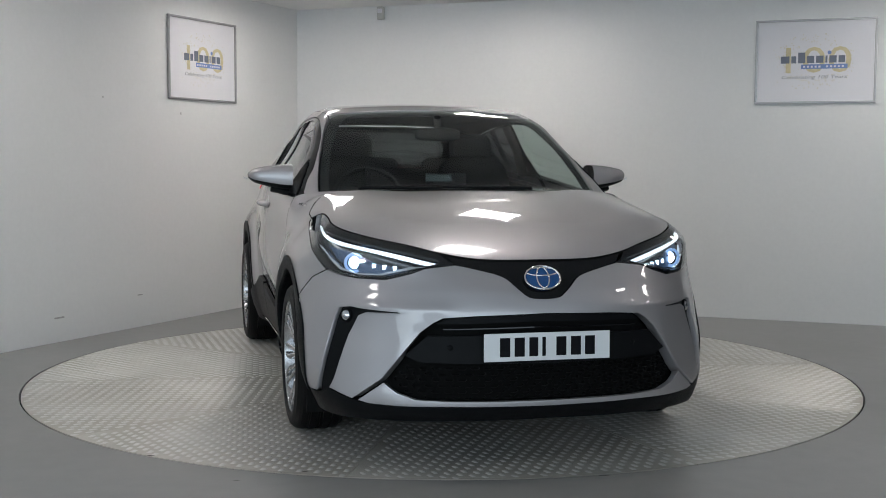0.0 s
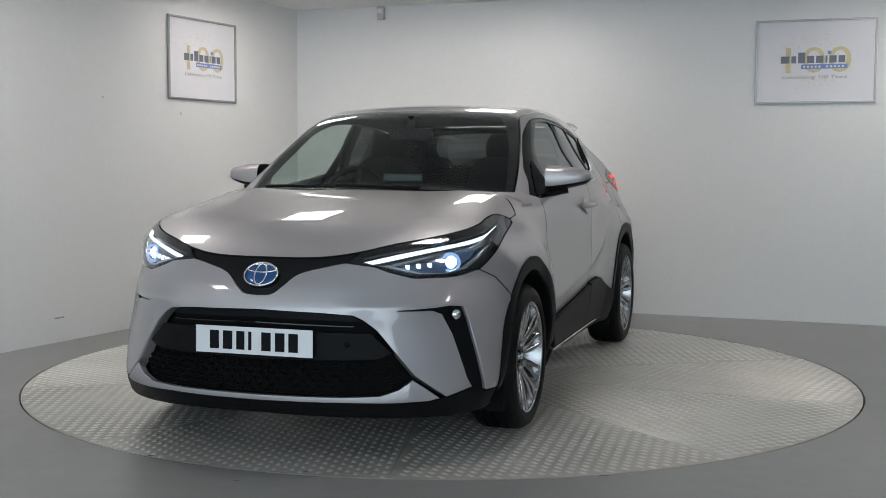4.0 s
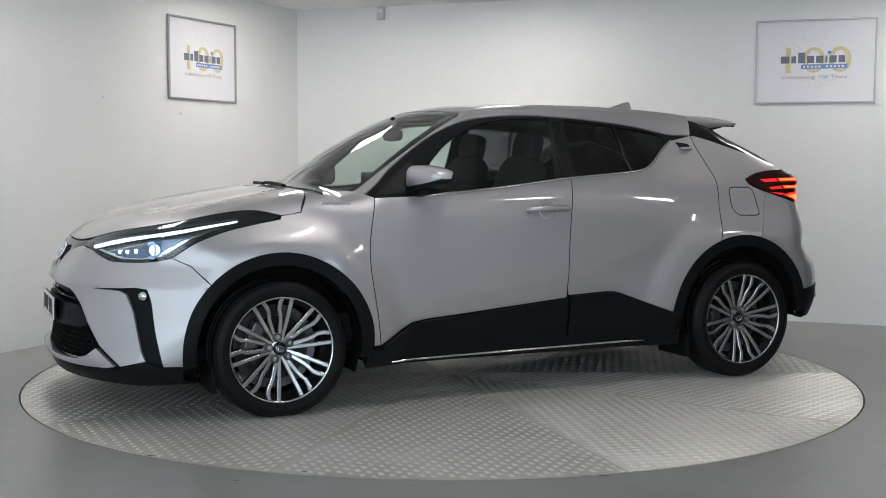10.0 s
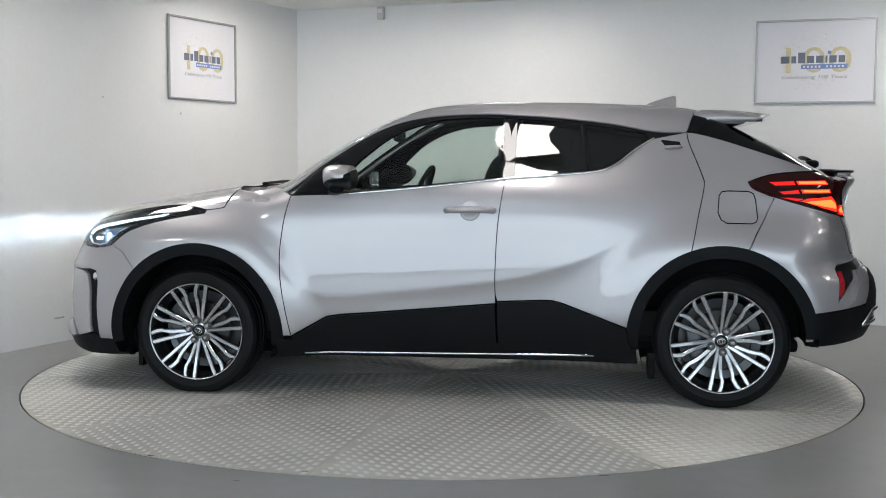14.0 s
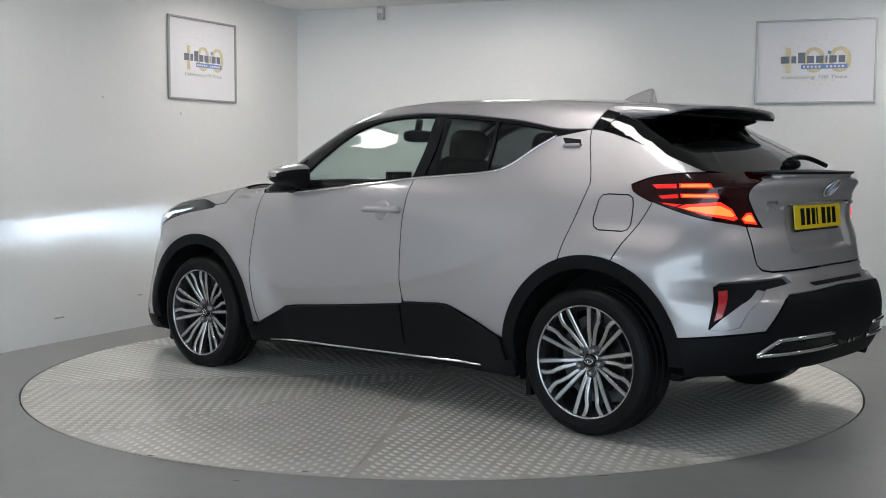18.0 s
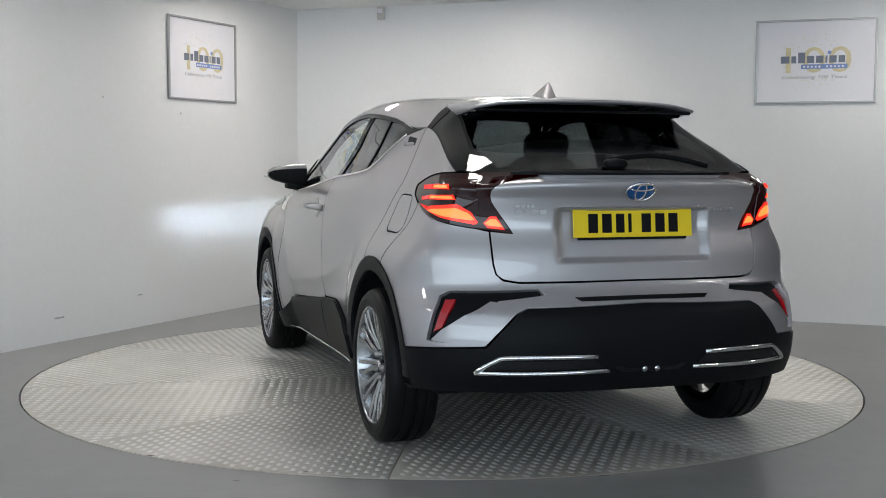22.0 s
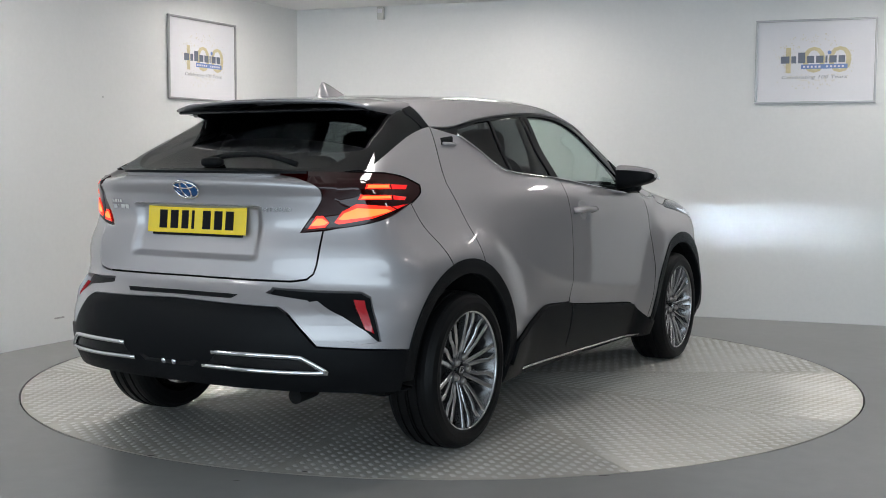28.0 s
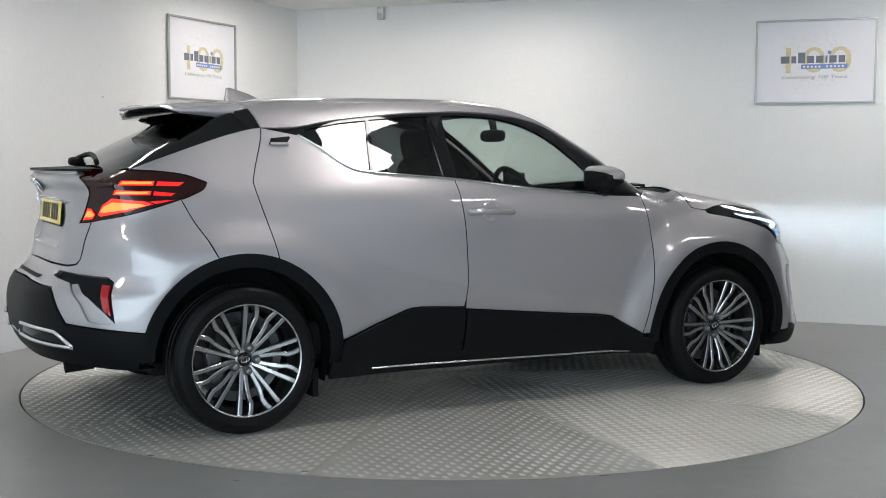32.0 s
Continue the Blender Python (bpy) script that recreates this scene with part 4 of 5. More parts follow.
# fog light window in the middle
panel("insert", "R", both([(0, .418), (6, .418), (8, .43), (9.5, .425), (7.5, .40), (0, .398)]), M_GLOSS, lower_rear, off=.008, rim=.002)
for s in (1, -1):
    p, n = at("R", 1.6 * s, .41, .010)
    turned("small_light", [(0, .004), (.008, .003), (.011, 0)], M_REFLECTOR, lower_rear, frame_on(p, n), 14)

# front bumper
LIP_Z = .262
af = math.degrees(math.atan2(LIP_Z - HUB_F, math.sqrt(ARCH ** 2 - (LIP_Z - HUB_F) ** 2)))
archE = k("S", arc(AXLE_F, HUB_F, ARCH, 44, af, 14), "E")
# the thin tail out to 31 degrees draws a crease's shadow line in black
FOG = [(52.2, .262), (50, .42), (48.3, .555), (47, .607), (43.6, .614), (40, .609), (31, .604), (39.3, .600), (41.4, .585), (43.8, .504), (46.8, .325)]
GR = [(34.6, .346), (26.6, .531), (24, .568), (21.9, .588), (14.6, .597), (0, .603)]
fb_half = (BAND_LOW[::-1] + LAMP_FRONT[::-1][1:] + k("S", [(1.60, .70)], "E")[:0] + [(58, .715)] + archE + FOG
           + [(48, .286), (41.4, .257)] + GR)
front_bumper = panel("front_bumper", "E", both(fb_half), M_PAINT, car, step=.012, rim=.05, edge=.012, label="silver front bumper with angular side blades")
for s in (1, -1):
    panel("corner_recess", "E", FOG + [(48, .288), (44.5, .262), (52.2, .256)], M_BLACK, front_bumper, off=-.022, rim=.002, gap=-.008, side=s, label="black fog lamp recess, its thin tail drawn for a crease's shadow")
    p, n = at("E", 45.6, .579, -.016, s)
    fl = turned("fog_lamp", [(0, .012), (.014, .010), (.021, .004), (.024, .0), (.025, -.02)], M_REFLECTOR, front_bumper, frame_on(p, n), 24, "small round fog lamp")
    turned("fog_ring", [(.0235, .003), (.027, .006), (.030, .002), (.030, -.02)], M_BLACK, front_bumper, frame_on(p, n), 24)
    p, n = at("E", 62.5, .61, .001, s)
    turned("parking_sensor", [(0, .003), (.009, .002), (.011, 0)], M_PAINT, front_bumper, frame_on(p, n), 16, "round parking sensor")
    p, n = at("R", 66, .655, .001, s)
    turned("parking_sensor", [(0, .003), (.009, .002), (.011, 0)], M_PAINT, rear_bumper, frame_on(p, n), 16, "round parking sensor")
    p, n = at("E", 20.5, .475, -.008, s)
    turned("parking_sensor", [(0, .003), (.009, .002), (.011, 0)], M_BLACK, front_bumper, frame_on(p, n), 16)

grille = panel("grille_backing", "E", both([(0, .606), (14.4, .60), (22.5, .59), (27.5, .53), (36, .33), (28.5, .262), (0, .262)]), M_UNDER, car, off=-.075, rim=.002, label="dark grille opening")
panel("grille_bar", "E", both([(0, .528), (25.5, .52), (30, .44), (27, .415), (0, .405)]), M_BLACK, grille, off=-.010, rim=.03, label="black number plate carrier")
panel("grille_bar", "E", both([(0, .602), (14.4, .596), (21.5, .586), (24, .56), (14, .565), (0, .57)]), M_BLACK, grille, off=-.03, rim=.01)
panel("grille_bar", "E", both([(0, .555), (14, .552), (22, .548), (22, .540), (14, .543), (0, .546)]), M_GLOSS, grille, off=-.02, rim=.02)
# lower mesh of flat hexagons
bm = bmesh.new()
rowz = [.285, .307, .329, .351, .373, .395]
for r, z in enumerate(rowz):
    for c in range(-14, 15):
        a = (c + .5 * (r % 2)) * 2.75
        lim = 28 + (z - .285) * 90 if z < .335 else 34 - (z - .335) * 60
        if abs(a) > min(lim, 33):
            continue
        ring = [(a - 1.3, z), (a - .8, z + .0095), (a + .8, z + .0095), (a + 1.3, z), (a + .8, z - .0095), (a - .8, z - .0095)]
        o1 = [bm.verts.new(p) for p in many("E", ring, -.030)]
        ins = [(a + (u - a) * .80, z + (v - z) * .74) for u, v in ring]
        i1 = [bm.verts.new(p) for p in many("E", ins, -.030)]
        i2 = [bm.verts.new(p) for p in many("E", ins, -.050)]
        for j in range(6):
            jj = (j + 1) % 6
            bm.faces.new((o1[j], i1[j], i1[jj], o1[jj]))
            bm.faces.new((i1[j], i2[j], i2[jj], i1[jj]))
part("grille_mesh", bm, M_UNDER, grille, "black hexagonal mesh")
lip_half = [(0, .269), (19.8, .272), (27.2, .276), (31, .298), (34.0, .334), (36.6, .300), (39.9, .256), (37.4, .247), (29.9, .246), (19.8, .250), (0, .246)]
panel("front_lip", "E", both(lip_half), M_PAINT, car, off=.006, rim=.03, step=.03, label="silver lower lip of the front bumper")
archL = k("S", arc(AXLE_F, HUB_F, ARCH, af, -16, 4), "E")
val_half = [(0, .245), (19.8, .248), (29.9, .244), (37.4, .245), (41.4, .254), (48, .283), (52.2, .258)] + archL + [(60, .176), (45.3, .168), (21, .182), (0, .186)]
panel("front_valance", "E", both(val_half), M_BLACK, car, off=-.002, rim=.05, label="black lower front valance")
panel("nose_band", "E", both([(0, .803)] + [q for q in HOOD_E[1:] if q[0] < 22] + [(22.5, .824), (20, .791)] + BAND_LOW[1:]), M_GLOSS, car, off=-.006, rim=.03, label="gloss black band between the headlamps")

# dark block added behind the grille, stops light leaking through the mesh
bm = bmesh.new()
box(bm, (1.62, -.62, .20), (2.05, .62, .63), .03)
part("crash_beam", bm, M_UNDER, car, "added dark block behind the grille against leaking light")

# headlamps
for s in (1, -1):
    out = [q for q in HOOD_E if q[0] > 22] + LAMP_LOW[1:] + LAMP_FRONT[1:]
    lamp = panel("headlamp", "E", out, M_LAMP_DARK, car, off=-.055, rim=.002, side=s, step=.03, gap=.0, label="lit LED headlamp with a slim light strip")
    panel("bezel", "E", out, M_GLOSS, lamp, off=-.003, rim=.05, side=s, step=.03, gap=.003,
          holes=[[(23, .803), (33, .836), (43.5, .866), (55, .897), (70, .932), (70, .914), (61.5, .868), (55.5, .818), (49.5, .750), (43.6, .740), (36, .741), (30.5, .766)]])
    bowl = [(30, .775), (40, .80), (50, .855), (58, .875), (53, .80), (48.5, .757), (44, .744), (36, .746)]
    panel("bowl", "E", bowl, M_BOWL, lamp, off=-.050, rim=.002, side=s, step=.03)
    strip = spline([(24, .801), (33, .833), (43.5, .861), (55, .891), (69.5, .928)], 5) + spline([(69.5, .922), (55, .879), (43.5, .847), (33, .816), (25, .790)], 5)
    panel("light_strip", "E", strip, M_LED, lamp, off=-.016, rim=.012, side=s, step=.02, edge=.02, label="white light strip")
    foot = [(27, .786), (31, .766), (37, .742), (44, .739), (49.5, .752), (54, .800), (52.2, .802), (48.5, .762), (44, .747), (37.5, .751), (33, .772), (30, .788)]
    panel("trim_strip", "E", foot, M_REFLECTOR, lamp, off=-.016, rim=.012, side=s, step=.02, edge=.02)
    rib = [(49, .76), (56.5, .842), (58.5, .85), (52, .765)]
    panel("rib", "E", rib, M_REFLECTOR, lamp, off=-.018, rim=.02, side=s, step=.02)
    for a, z, r in ((46.2, .783, .026), (40.5, .778, .012), (37.6, .777, .012), (34.8, .778, .011)):
        p, n = at("E", a, z, -.052, s)
        d = Vector((1, .25 * s, 0)).normalized()
        big = r > .02
        turned("projector", [(0, r * .7), (r * .5, r * .6), (r * .85, r * .3), (r, 0), (r * 1.1, -.03)], M_BEAM_WIDE if big else M_BEAM, lamp,
               frame_on(p, d) @ Matrix.Rotation(math.pi / 4, 4, "Z"), 18 if big else 4, "lit projector lens")
    # the beam: a slim emitter between two shades
    p, n = at("E", 43.5, .800, -.028, s)
    bm = bmesh.new()
    box(bm, (p.x, p.y - .009, p.z - .001), (p.x + .0005, p.y + .009, p.z + .001))
    part("beam_emitter", bm, M_RAY, lamp)
    bm = bmesh.new()
    box(bm, (p.x - .004, p.y - .018, p.z + .0011), (p.x + .026, p.y + .018, p.z + .0022))
    box(bm, (p.x - .004, p.y - .018, p.z - .005), (p.x + .0015, p.y + .018, p.z - .0024))
    tri = [bm.verts.new((p.x + dx, p.y + dy, p.z - dz)) for dz in (.0024, .0045) for dx, dy in ((.001, -.016), (.026, 0), (.001, .016))]
    bm.faces.new(tri[:3])
    bm.faces.new(tri[:2:-1])
    for i in range(3):
        bm.faces.new((tri[i], tri[i + 3], tri[(i + 1) % 3 + 3], tri[(i + 1) % 3]))
    for d in (-.0185, .0175):
        box(bm, (p.x - .004, p.y + d, p.z - .005), (p.x + .018, p.y + d + .001, p.z + .0022))
    box(bm, (p.x - .006, p.y - .018, p.z - .005), (p.x - .004, p.y + .018, p.z + .0022))
    part("beam_shade", bm, M_LAMP_DARK, lamp)
    p, n = at("E", 46.2, .783, -.046, s)
    turned("projector_ring", [(.029, .004), (.034, .009), (.040, .011), (.041, .0)], M_HALO, lamp, frame_on(p, Vector((1, .25 * s, 0)).normalized()), 28, "blue-white glow round the projector")
    cover = panel("cover", "E", out, M_LENS, lamp, off=.0, rim=.002, side=s, step=.03, label="clear lamp cover")
    cover.visible_shadow = False

# ---- arches, sills, underside ----
for ax in (AXLE_F, AXLE_R):
    for s in (1, -1):
        end = 188 if ax > 0 else 178
        hub_z = HUB_F if ax > 0 else HUB
        ring = arc(ax, hub_z, ARCH + .002, -8, end, 40) + arc(ax, hub_z, .398, end, -8, 40)
        panel("arch_trim", "S", ring, M_BLACK, car, off=.007, rim=.07, side=s, step=.03, gap=0, label="black wheel arch trim")
        bm = bmesh.new()
        rows = []
        for y in (.84, .60):
            rows.append([bm.verts.new((x, y * s, z)) for x, z in arc(ax, hub_z, .40, -20, 200 if ax > 0 else 182, 24)])
        for i in range(24):
            bm.faces.new((rows[0][i], rows[0][i + 1], rows[1][i + 1], rows[1][i]))
        bm.faces.new(rows[1])
        part("arch_liner", bm, M_UNDER, car, smooth=False)
for s in (1, -1):
    sill = panel("sill", "S", [(.89, .29), (-.91, .29), (-.92, .212), (.895, .205)], M_BLACK, car, off=.022, rim=.12, side=s, label="black sill")
    bm = bmesh.new()
    tube(bm, [at("S", x, .226 + (.76 - x) * .0157, .026, s)[0] for x in np.linspace(.765, -.71, 12)], .006, 6)
    part("sill_strip", bm, M_CHROME, sill, "thin bright strip", smooth=True)
bm = bmesh.new()
box(bm, (-1.70, -.72, .26), (2.0, .72, .32), .02)
box(bm, (-.9, -.78, .21), (.88, .78, .27), .02)
# two boxes added behind the bumpers, close gaps where light came through
box(bm, (1.70, -.74, .185), (1.84, .74, .30), .01)
box(bm, (-1.90, -.74, .335), (-1.74, .74, .44), .01)
part("underbody", bm, M_UNDER, car, "dark underbody with two added light-blocking boxes")
bm = bmesh.new()
box(bm, (-1.95, .12, .315), (-1.62, .56, .42), .05)
part("silencer", bm, M_UNDER, car, "exhaust silencer")
bm = bmesh.new()
rod(bm, (-1.9, -.52, .31), (-2.02, -.52, .30), .03, 18)
part("tailpipe", bm, M_UNDER, car, smooth=False)
for s in (1, -1):
    for x in (1.63, ):
        bm = bmesh.new()
        box(bm, (x - .012, .60 * s, .125), (x + .012, .86 * s, .27), .004)
        part("mud_flap", bm, M_UNDER, car)
    bm = bmesh.new()
    box(bm, (-1.0, .58 * s, .13), (-.97, .84 * s, .26), .004)
    part("mud_flap", bm, M_UNDER, car)


# ---- wheels ----
def wheel_meshes():
    """Tyre, rim and fittings about the y axis, outer side at +y, centre of the tread at 0."""
    m = Matrix.Rotation(-math.pi / 2, 4, "X")
    bm = bmesh.new()
    prof = [(.243, .098), (.250, .108), (.260, .112), (.287, .114), (.312, .106), (.326, .092), (.333, .080), (.3365, .062), (.3365, .052), (.330, .050), (.330, .043), (.3375, .041),
            (.338, .012), (.331, .010), (.331, .002), (.338, 0)]
    prof = [(.243 + (r - .243) * .90, h) for r, h in prof]
    prof = prof + [(r, -h) for r, h in reversed(prof[:-1])]
    lathe(bm, prof, 96, m)
    tyre = bm
    bm = bmesh.new()
    lathe(bm, [(.205, -.10), (.218, -.02), (.230, .06), (.238, .085), (.2405, .099), (.2415, .1045), (.2535, .1065), (.256, .104), (.256, .096), (.246, .094)], 96, m)
    rim = bm
    spokes = []
    for i in range(10):
        a = 2 * math.pi * i / 10
        bm = bmesh.new()
        bent = 1 if i % 2 == 0 else -1
        for sg in (-1, 1):
            path = [(.040, .005, .052), (.085, .0105, .066), (.13, .0165, .080), (.158, .0235, .087), (.180, .0325, .091), (.208, .0325, .096), (.232, .0260, .099)] if sg == bent else \
                   [(.040, .006, .052), (.085, .0095, .066), (.13, .0125, .080), (.18, .0150, .090), (.21, .0170, .096), (.233, .0185, .099)]
            rows = []
            for r, o, h in path:
                r, o = .04 + (r - .04) * 1.05, o * 1.04
                w = .0093 + .0014 * (r - .04) / .2
                rows.append([bm.verts.new(m @ Matrix.Rotation(a, 4, "Z") @ Vector((r, o * sg + dx, h + dh))) for dx, dh in ((-w * 1.25, -.03), (-w, -.004), (-w * .6, 0), (w * .6, 0), (w, -.004), (w * 1.25, -.03))])
            for p, q in zip(rows, rows[1:]):
                for j in range(5):
                    bm.faces.new((p[j], p[j + 1], q[j + 1], q[j]))
        spokes.append(bm)
    hub = bmesh.new()
    lathe(hub, [(.0, .052), (.034, .052), (.044, .049), (.056, .040), (.060, .02)], 40, m)
    cap = bmesh.new()
    lathe(cap, [(0, .066), (.022, .0655), (.0285, .063), (.031, .058)], 32, m)
    disc = bmesh.new()
    lathe(disc, [(.07, .012), (.145, .012), (.15, .008), (.15, -.012), (.07, -.012)], 48, m)
    return tyre, rim, spokes, hub, cap, disc, m


def build_wheel():
    tyre, rim, spokes, hub, cap, disc, m = wheel_meshes()
    w = part("wheel", rim, M_RIM, None, "machined multi-spoke alloy wheel", smooth=True)
    part("tyre", tyre, M_RUBBER, w, "black low-profile tyre", smooth=False)
    for s in spokes:
        part("spoke", s, M_RIM, w)
    part("hub", hub, M_RIM, w, smooth=True)
    c = part("centre_cap", cap, M_GLOSS, w, "black centre cap", smooth=True)
    bm = bmesh.new()
    for rx, ry, r in ((.019, .013, .0016), (.007, .013, .0014)):
        tube(bm, [m @ Vector((rx * math.cos(q), ry * math.sin(q), .0665)) for q in np.linspace(0, 2 * math.pi, 25)], r, 5)
    part("cap_badge", bm, M_BADGE, w)
    # disc coloured much darker than the steel of the nuts
    part("brake_disc", disc, M_DISC_DARK, w, "steel brake disc", smooth=False)
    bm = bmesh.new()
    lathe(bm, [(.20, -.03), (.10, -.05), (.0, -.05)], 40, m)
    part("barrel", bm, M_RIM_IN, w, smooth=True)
    bm = bmesh.new()
    box(bm, (.09, -.03, -.07), (.155, .03, .07), .012)
    part("caliper", bm, M_RIM_IN, w)
    for i in range(5):
        a = 2 * math.pi * (i + .25) / 5
        bm = bmesh.new()
        place = m @ Matrix.Translation((.053 * math.cos(a), .053 * math.sin(a), 0))
        lathe(bm, [(0, .079), (.0085, .079), (.0125, .075), (.0135, .060), (.0135, .045)], 12, place)
        nut = part("wheel_nut", bm, M_DISC, w, "steel wheel nut", smooth=True)
        bm = bmesh.new()
        lathe(bm, [(.0135, .062), (.0195, .0665), (.021, .060), (.021, .040)], 16, place)
        part("nut_pocket", bm, M_RIM_IN, nut, smooth=True)
    return w


w0 = build_wheel()
w0.parent = car
w0.matrix_basis = pose(AXLE_F, .789, .316, 0, -26, 0)
wheels = [w0, copy_thing(w0, pose(AXLE_R, .786, .327, 0, 10, 0)), copy_thing(w0, pose(AXLE_F, -.789, .316, 0, 0, 180)), copy_thing(w0, pose(AXLE_R, -.786, .327, 0, 14, 180))]
for w in wheels:
    # the tyre stands flat on the plate
    for t in w.children:
        if t.name.split(".")[0] == "tyre":
            t.data = t.data.copy()
            m = w.matrix_basis
            back = m.inverted()
            for v in t.data.vertices:
                p = m @ v.co
                if p.z < .004:
                    v.co = back @ Vector((p.x, p.y, .004))


# ---- door mirrors, handles, fin, wipers ----
def blob(bm, c, r, m=None, n=16, power=0.75):
    """A rounded box-like form."""
    vs = bmesh.ops.create_uvsphere(bm, u_segments=n * 2, v_segments=n, radius=1)["verts"]
    for v in vs:
        p = Vector([math.copysign(abs(a) ** power, a) for a in v.co])
        v.co = Vector((p.x * r[0], p.y * r[1], p.z * r[2]))
    mm = Matrix.Translation(c) if m is None else Matrix.Translation(c) @ m
    bmesh.ops.transform(bm, matrix=mm, verts=vs)
    return vs


for s, fdo in ((1, front_doors[0]), (-1, front_doors[1])):
    # shell of the mirror, from its root outwards
    rings = []
    N = 28
    for o in np.linspace(0, 1, 15):
        hz = .066 * (1 - .60 * o ** 1.7) * (1 - max(0, o - .9) * 6)
        hx = .088 * (1 - .42 * o ** 2) * (1 - max(0, o - .9) * 5)
        ring = []
        for q in range(N):
            a = 2 * math.pi * q / N
            ca, sa = math.cos(a), math.sin(a)
            ring.append(Vector((.575 - .035 * o ** 2 + hx * math.copysign(abs(ca) ** .62, ca), s * (.800 + .215 * o), 1.108 + .010 * o + hz * math.copysign(abs(sa) ** .62, sa))))
        rings.append(ring)
    made = []
    for painted in (True, False):
        bm = bmesh.new()
        vs = [[bm.verts.new(p) for p in r] for r in rings]
        for i in range(len(vs) - 1):
            for q in range(N):
                t = (q + 1) % N
                a = 2 * math.pi * (q + .5) / N
                top = math.sin(a) > -.42 and not (math.cos(a) < -.85)
                if top == painted:
                    bm.faces.new((vs[i][q], vs[i][t], vs[i + 1][t], vs[i + 1][q]))
        if not painted:
            bm.faces.new(vs[0])
        else:
            bm.faces.new(vs[-1])
        bmesh.ops.delete(bm, geom=[v for v in bm.verts if not v.link_faces], context="VERTS")
        bmesh.ops.recalc_face_normals(bm, faces=bm.faces)
        if painted:
            mir = part("door_mirror", bm, M_PAINT, car, "silver door mirror on a black foot", smooth=True)
        else:
            part("mirror_shell", bm, M_BLACK, mir, "black lower shell", smooth=True)
    bm = bmesh.new()
    tube(bm, [(.62, .79 * s, 1.030), (.60, .82 * s, 1.034), (.585, .86 * s, 1.045), (.575, .90 * s, 1.052)], .036, 10, .55)
    part("mirror_foot", bm, M_BLACK, mir, smooth=True)
    bm = bmesh.new()
    tube(bm, [(.60, .99 * s, 1.10), (.57, 1.022 * s, 1.102), (.54, 1.033 * s, 1.104)], .006, 6)
    part("repeater", bm, M_LENS, mir, "clear repeater")
    # triangle at the mirror's root
    panel("mirror_corner", "S", [(.82, 1.03), (.80, 1.06), (.70, 1.14), (.60, 1.205), (.585, 1.10), (.57, 1.035)], M_BLACK, fdo, off=-.002, rim=.006, side=s, label="black mirror corner")
    # handle
    bm = bmesh.new()
    pts = [at("S", x, .948 + .012 * (.0 - x), o, s)[0] for x, o in ((.025, .004), (.005, .028), (-.05, .040), (-.10, .042), (-.15, .039), (-.19, .028), (-.205, .004))]
    tube(bm, pts, .021, 12, .75)
    part("door_handle", bm, M_PAINT, fdo, "silver pull handle", smooth=True)
    p, n = at("S", -.09, .95, .0, s)
    turned("handle_cup", [(0, .002), (.030, .003), (.043, .006), (.049, .005), (.052, .0)], M_PAINT, fdo, frame_on(p, n), 28)
    # rear handle set in the pillar
    panel("pillar_handle", "S", [(-1.02, 1.297), (-1.03, 1.305), (-1.115, 1.295), (-1.13, 1.262), (-1.05, 1.262)], M_BLACK, car, off=.002, rim=.008, side=s, step=.02, label="black handle in the rear pillar")
    bm = bmesh.new()
    tube(bm, [at("S", x, 1.264 + (x + 1.05) * -.02, .008, s)[0] for x in (-1.04, -1.07, -1.12)], .008, 8)
    part("pillar_handle_lip", bm, M_PAINT, car, smooth=True)

bm = bmesh.new()
vs = []
for i in range(13):
    t = i / 12
    x = -.955 - .17 * t
    z0 = float(lift("T", [x], [0.0])[0][2]) - .004
    h = .072 * (t ** .75) * (1 if t < .93 else .9)
    w = .028 + .008 * t
    ring = [(-w, 0), (-w * .62, h * .35), (-w * .28, h * .8), (0, h), (w * .28, h * .8), (w * .62, h * .35), (w, 0)]
    vs.append([bm.verts.new((x, y, z0 + z + .002)) for y, z in ring])
for a, b in zip(vs, vs[1:]):
    for j in range(6):
        bm.faces.new((a[j], a[j + 1], b[j + 1], b[j]))
bm.faces.new(vs[-1])
part("aerial_fin", bm, M_PAINT, car, "silver shark-fin aerial", smooth=True)

# roof spoiler
bm = bmesh.new()
top, low = [], []
NY, NX = 30, 10
for i in range(NY + 1):
    y = -.515 + 1.03 * i / NY
    e = abs(y) / .515
    rt, rl = [], []
    x0 = -1.245 + .055 * e ** 2
    x1 = -1.612 + .085 * e ** 2.4
    for j in range(NX + 1):
        t = j / NX
        x = x0 + (x1 - x0) * t
        zs = float(lift("T", [x0], [min(abs(y), .44)])[0][2])
        z = zs + .003 - .024 * t + .008 * math.sin(math.pi * t) - .022 * (max(0, e - .76) / .24) ** 1.6
        th = .014 + .012 * math.sin(math.pi * min(1, t * .9 + .1)) * (1 - .3 * e) + .05 * (1 - t) * e ** 4
        rt.append(bm.verts.new((x, y, z)))
        rl.append(bm.verts.new((x, y, z - th * (1 if j < NX else .5))))
    top.append(rt)
    low.append(rl)
for i in range(NY):
    for j in range(NX):
        bm.faces.new((top[i][j], top[i + 1][j], top[i + 1][j + 1], top[i][j + 1]))
        bm.faces.new((low[i][j + 1], low[i + 1][j + 1], low[i + 1][j], low[i][j]))
    bm.faces.new((top[i][NX], top[i + 1][NX], low[i + 1][NX], low[i][NX]))
    bm.faces.new((low[i][0], low[i + 1][0], top[i + 1][0], top[i][0]))
